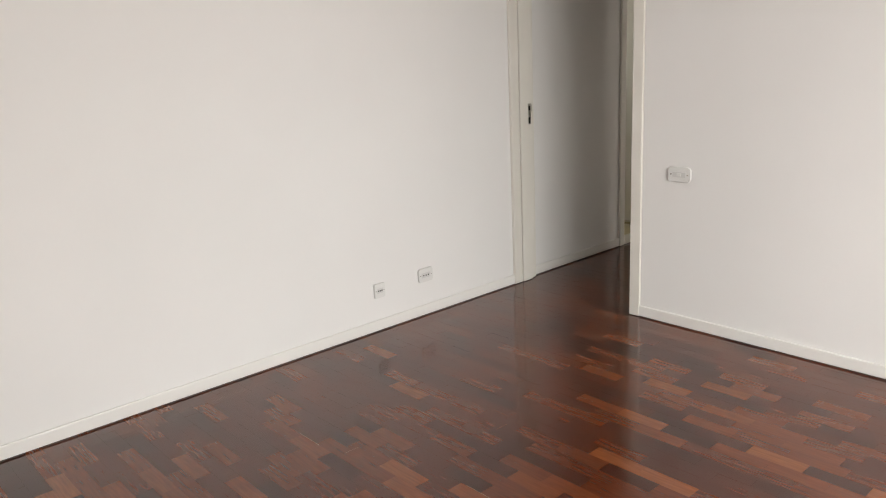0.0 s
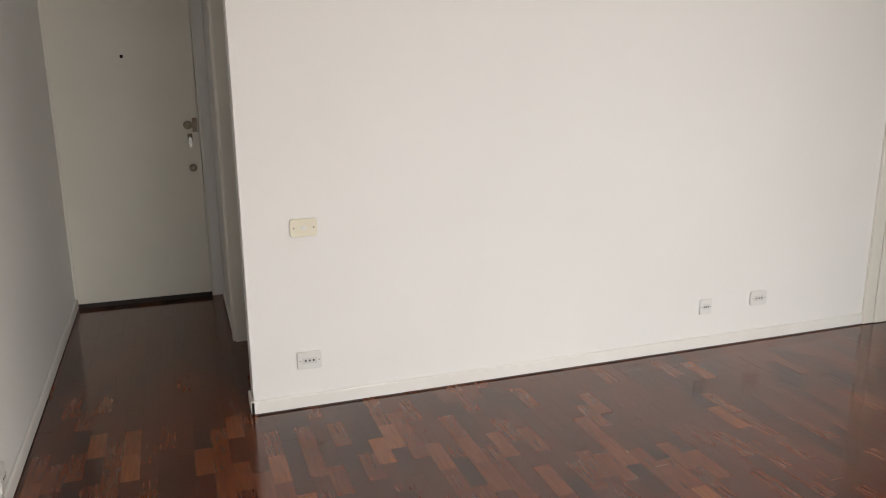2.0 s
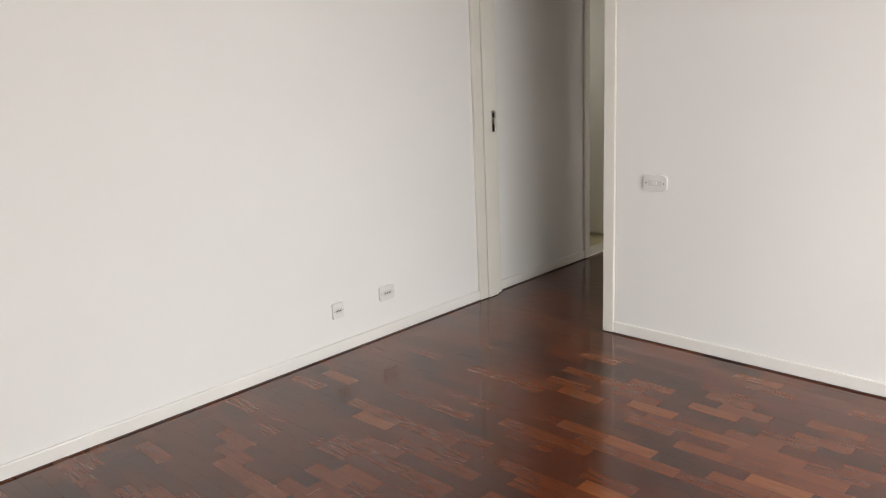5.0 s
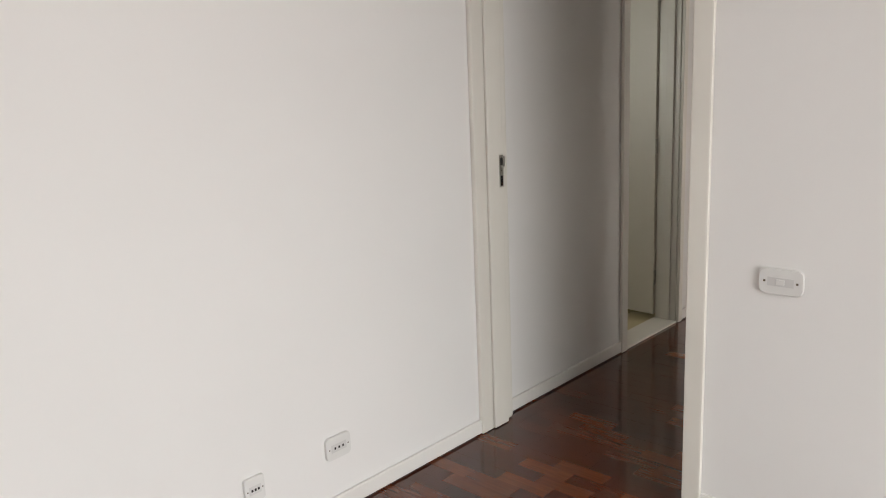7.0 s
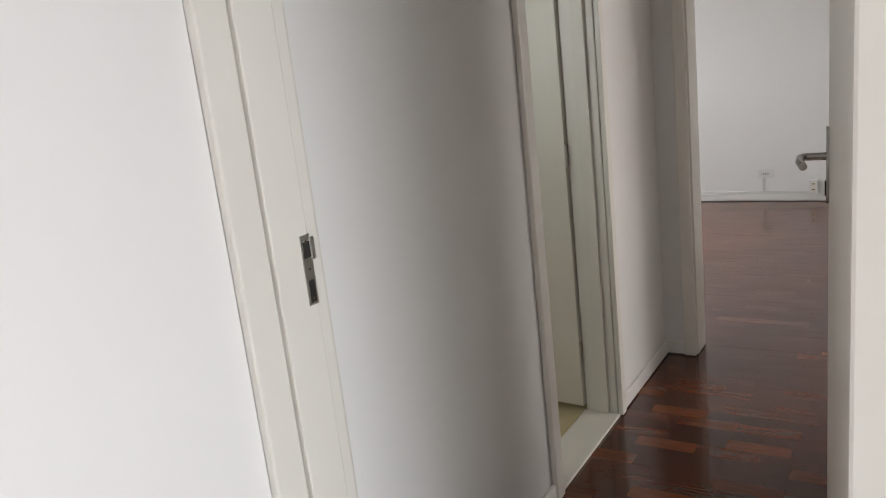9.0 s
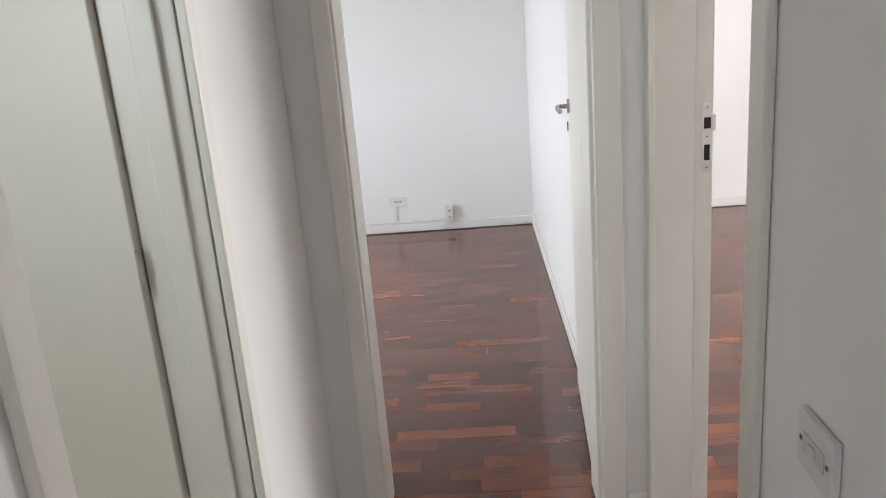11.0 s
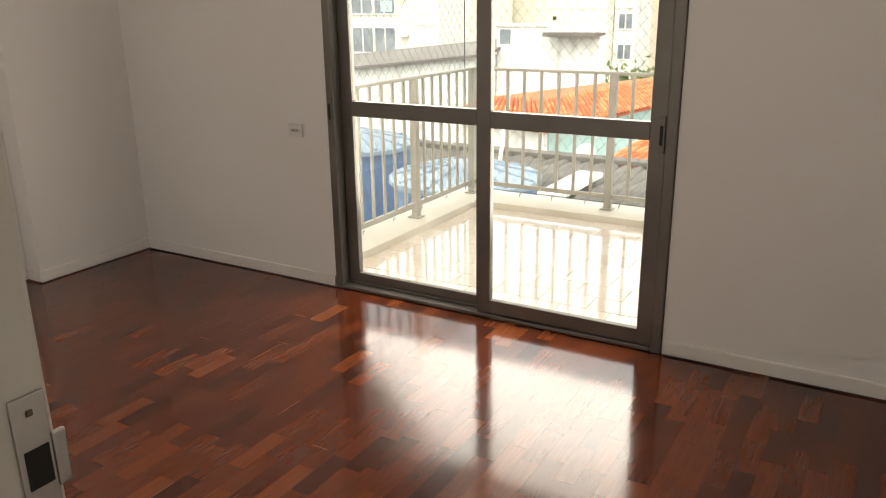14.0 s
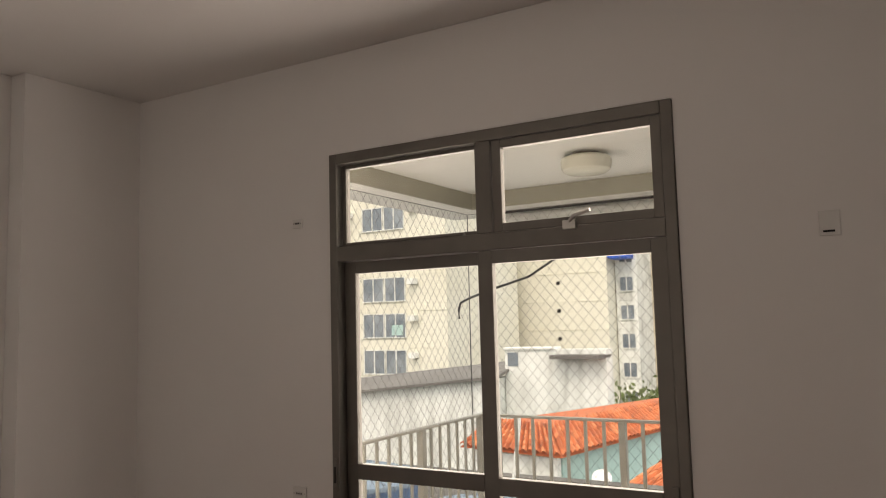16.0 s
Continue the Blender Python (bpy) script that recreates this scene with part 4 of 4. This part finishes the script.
for z in (-0.5, 2.3, 5.1, 7.9, 10.7):
    part("vent_hole", boxes((74.57, 74.599, 32.3, 32.68, z, z + 0.36)), DARK, t2)
t3 = tower("narrow_tower", "narrow white tower face with single windows", 76.9, 25.1, 27.25, 16.9, STAIN, ((25.4, 26.85),), -7.0, 2.83, 1.35, 8)
t4 = tower("beige_tower", "beige apartment tower with small windows", 82.0, 14.7, 26.3, 16.9, BEIGE, ((22.9, 24.3), (18.8, 20.2)), -7.3, 2.83, 1.35)
t5 = tower("pale_tower", "pale cream blank tower face beside the yellow one", 86.0, 34.0, 53.0, 18.0, STAIN, (), -7.0, 2.83, 1.6)
part("blue_canopy", boxes((74.4, 76.7, 25.2, 27.2, 7.4, 8.4), bevel=0.2), BLUE, t3, "bright blue canvas window canopy")
part("blue_curtain", boxes((57.9, 57.94, 40.3, 41.5, 0.6, 1.5)), TEAL, tw, "blue cloth behind glass")
# creeper on the wall beyond the orange roof
bm = bmesh.new()
for i in range(420):
    c = Vector((37.5 + random.gauss(0, 0.5), 12.9 + random.gauss(0, 1.0), -2.6 + abs(random.gauss(0, 0.45))))
    r = Euler((random.random() * 6, random.random() * 6, random.random() * 6)).to_matrix()
    s = 0.10 + 0.08 * random.random()
    q = [bm.verts.new(c + r @ Vector(o)) for o in ((-s, 0, 0), (0, -s * 0.5, 0.02), (s, 0, 0), (0, s * 0.5, 0.02))]
    bm.faces.new(q)
bl = group_of("bush", (37.5, 12.6, GZ), "green leafy creeper behind the orange roof", "bush")
part("leaves", bm, LEAF, bl)
part("stem", cyl((37.5, 12.9, GZ), (37.5, 12.9, -2.1), 0.1, 0.04, 8), BEAMM, bl)

# ---- balcony tiles ----
tile_me = finish("tile", boxes((-0.0798, 0.0798, -0.1203, 0.1203, -0.010, 0.0), bevel=0.0018), TILE)
TX, TY = 0.162, 0.243
for r in range(10):
    cx = X_W + 0.155 + TX * (r + 0.5)
    if cx > XB + 0.0:
        break
    for k in range(13):
        cy = YB - 0.0 - TY * (k + 0.5 - (r % 2) * 0.5)
        if cy + 0.12 > YB + 0.12 or cy < 1.5:
            continue
        ob = new("tile", tile_me)
        ob.parent = slab
        ob.location = Vector((cx, cy, 0.0)) - slab.location

# ---- parquet blocks ----
LX, LY, G = 0.207, 0.0655, 0.00016
proto = []
rng = random.Random(7)
for k in range(8):
    bm = boxes((-LX / 2 + G, LX / 2 - G, -LY / 2 + G, LY / 2 - G, -0.010, 0.0))
    for v in bm.verts:
        if v.co.z > -0.005:
            v.co.z += rng.uniform(-0.00035, 0.0002)
    proto.append(finish("parquet_block", bm, WOOD_OBJ))
areas = [(-1.85, 4.3, -4.25, 0.0), (-0.03, 0.87, 0.0, 2.435), (0.10, 0.74, 2.435, 2.575), (-2.15, 0.777, 2.575, 5.74), (0.87, 1.022, 1.70, 2.40), (1.022, 3.69, 0.9, 5.86), (-0.93, -0.12, -3.34, -3.2)]
near = ((1.35, 2.65, -3.0, -1.6), (1.9, 3.25, 3.1, 4.6))
vs, fs = [], []
for ri in range(int(10.3 / LY)):
    cy = -4.25 + LY * (ri + 0.5)
    shift = (ri % 2) * 0.5 * LX + rng.uniform(-0.012, 0.012) + (0.25 * LX if ri % 7 == 3 else 0)
    for ci in range(-1, 33):
        cx = -2.2 + LX * ci + shift
        for ax0, ax1, ay0, ay1 in areas:
            if ay0 - LY / 2 < cy < ay1 + LY / 2 - 0.001 and ax0 - LX / 2 < cx < ax1 + LX / 2:
                break
        else:
            continue
        if any(a < cx < b and c < cy < d for a, b, c, d in near):
            ob = new("parquet_block", proto[rng.randrange(8)])
            ob.parent = floor
            ob.location = Vector((cx, cy, 0.0)) - floor.location
            continue
        k = len(vs)
        hx, hy = LX / 2 - G, LY / 2 - G
        for sx, sy in ((-1, -1), (1, -1), (1, 1), (-1, 1)):
            vs.append((cx + sx * hx, cy + sy * hy, rng.uniform(-0.00035, 0.0002)))
        for sx, sy in ((-1, -1), (1, -1), (1, 1), (-1, 1)):
            vs.append((cx + sx * hx, cy + sy * hy, -0.010))
        fs += [(k, k + 1, k + 2, k + 3)] + [(k + a, k + 4 + a, k + 4 + (a + 1) % 4, k + (a + 1) % 4) for a in range(4)]
me = bpy.data.meshes.new("parquet_blocks")
me.from_pydata(vs, [], fs)
me.materials.append(WOOD_ISL)
pk = tagged(new("parquet_blocks", me), "reddish-brown lacquered parquet blocks", kind="stuff")
pk.parent = floor
pk.location = -floor.location

# pale filler and scratches in the parquet's joints
vs, fs = [], []
PALE = plain("pale_joint_filler", (0.20, 0.12, 0.07), (0.34, 0.23, 0.15), 0.6, 60, 6, 0.0)
for x0s, x1s, y0s, y1s, count in ((0.6, 2.9, -3.2, -1.0, 16), (0.0, 0.7, 2.6, 5.2, 8), (1.4, 3.4, 2.6, 4.8, 10)):
    for i in range(count):
        cx, cy = rng.uniform(x0s, x1s), -4.25 + LY * round((rng.uniform(y0s, y1s) + 4.25) / LY)
        hx, hy = (rng.uniform(0.02, 0.10), 0.0009) if rng.random() < 0.7 else (0.0009, 0.03)
        k = len(vs)
        vs += [(cx - hx, cy - hy, 0.0006), (cx + hx, cy - hy, 0.0006), (cx + hx, cy + hy, 0.0006), (cx - hx, cy + hy, 0.0006)]
        fs.append((k, k + 1, k + 2, k + 3))
me = bpy.data.meshes.new("joint_filler")
me.from_pydata(vs, [], fs)
me.materials.append(PALE)
jf = tagged(new("joint_filler", me), "pale filler showing in worn joints", kind="stuff")
jf.parent = floor
jf.location = -floor.location
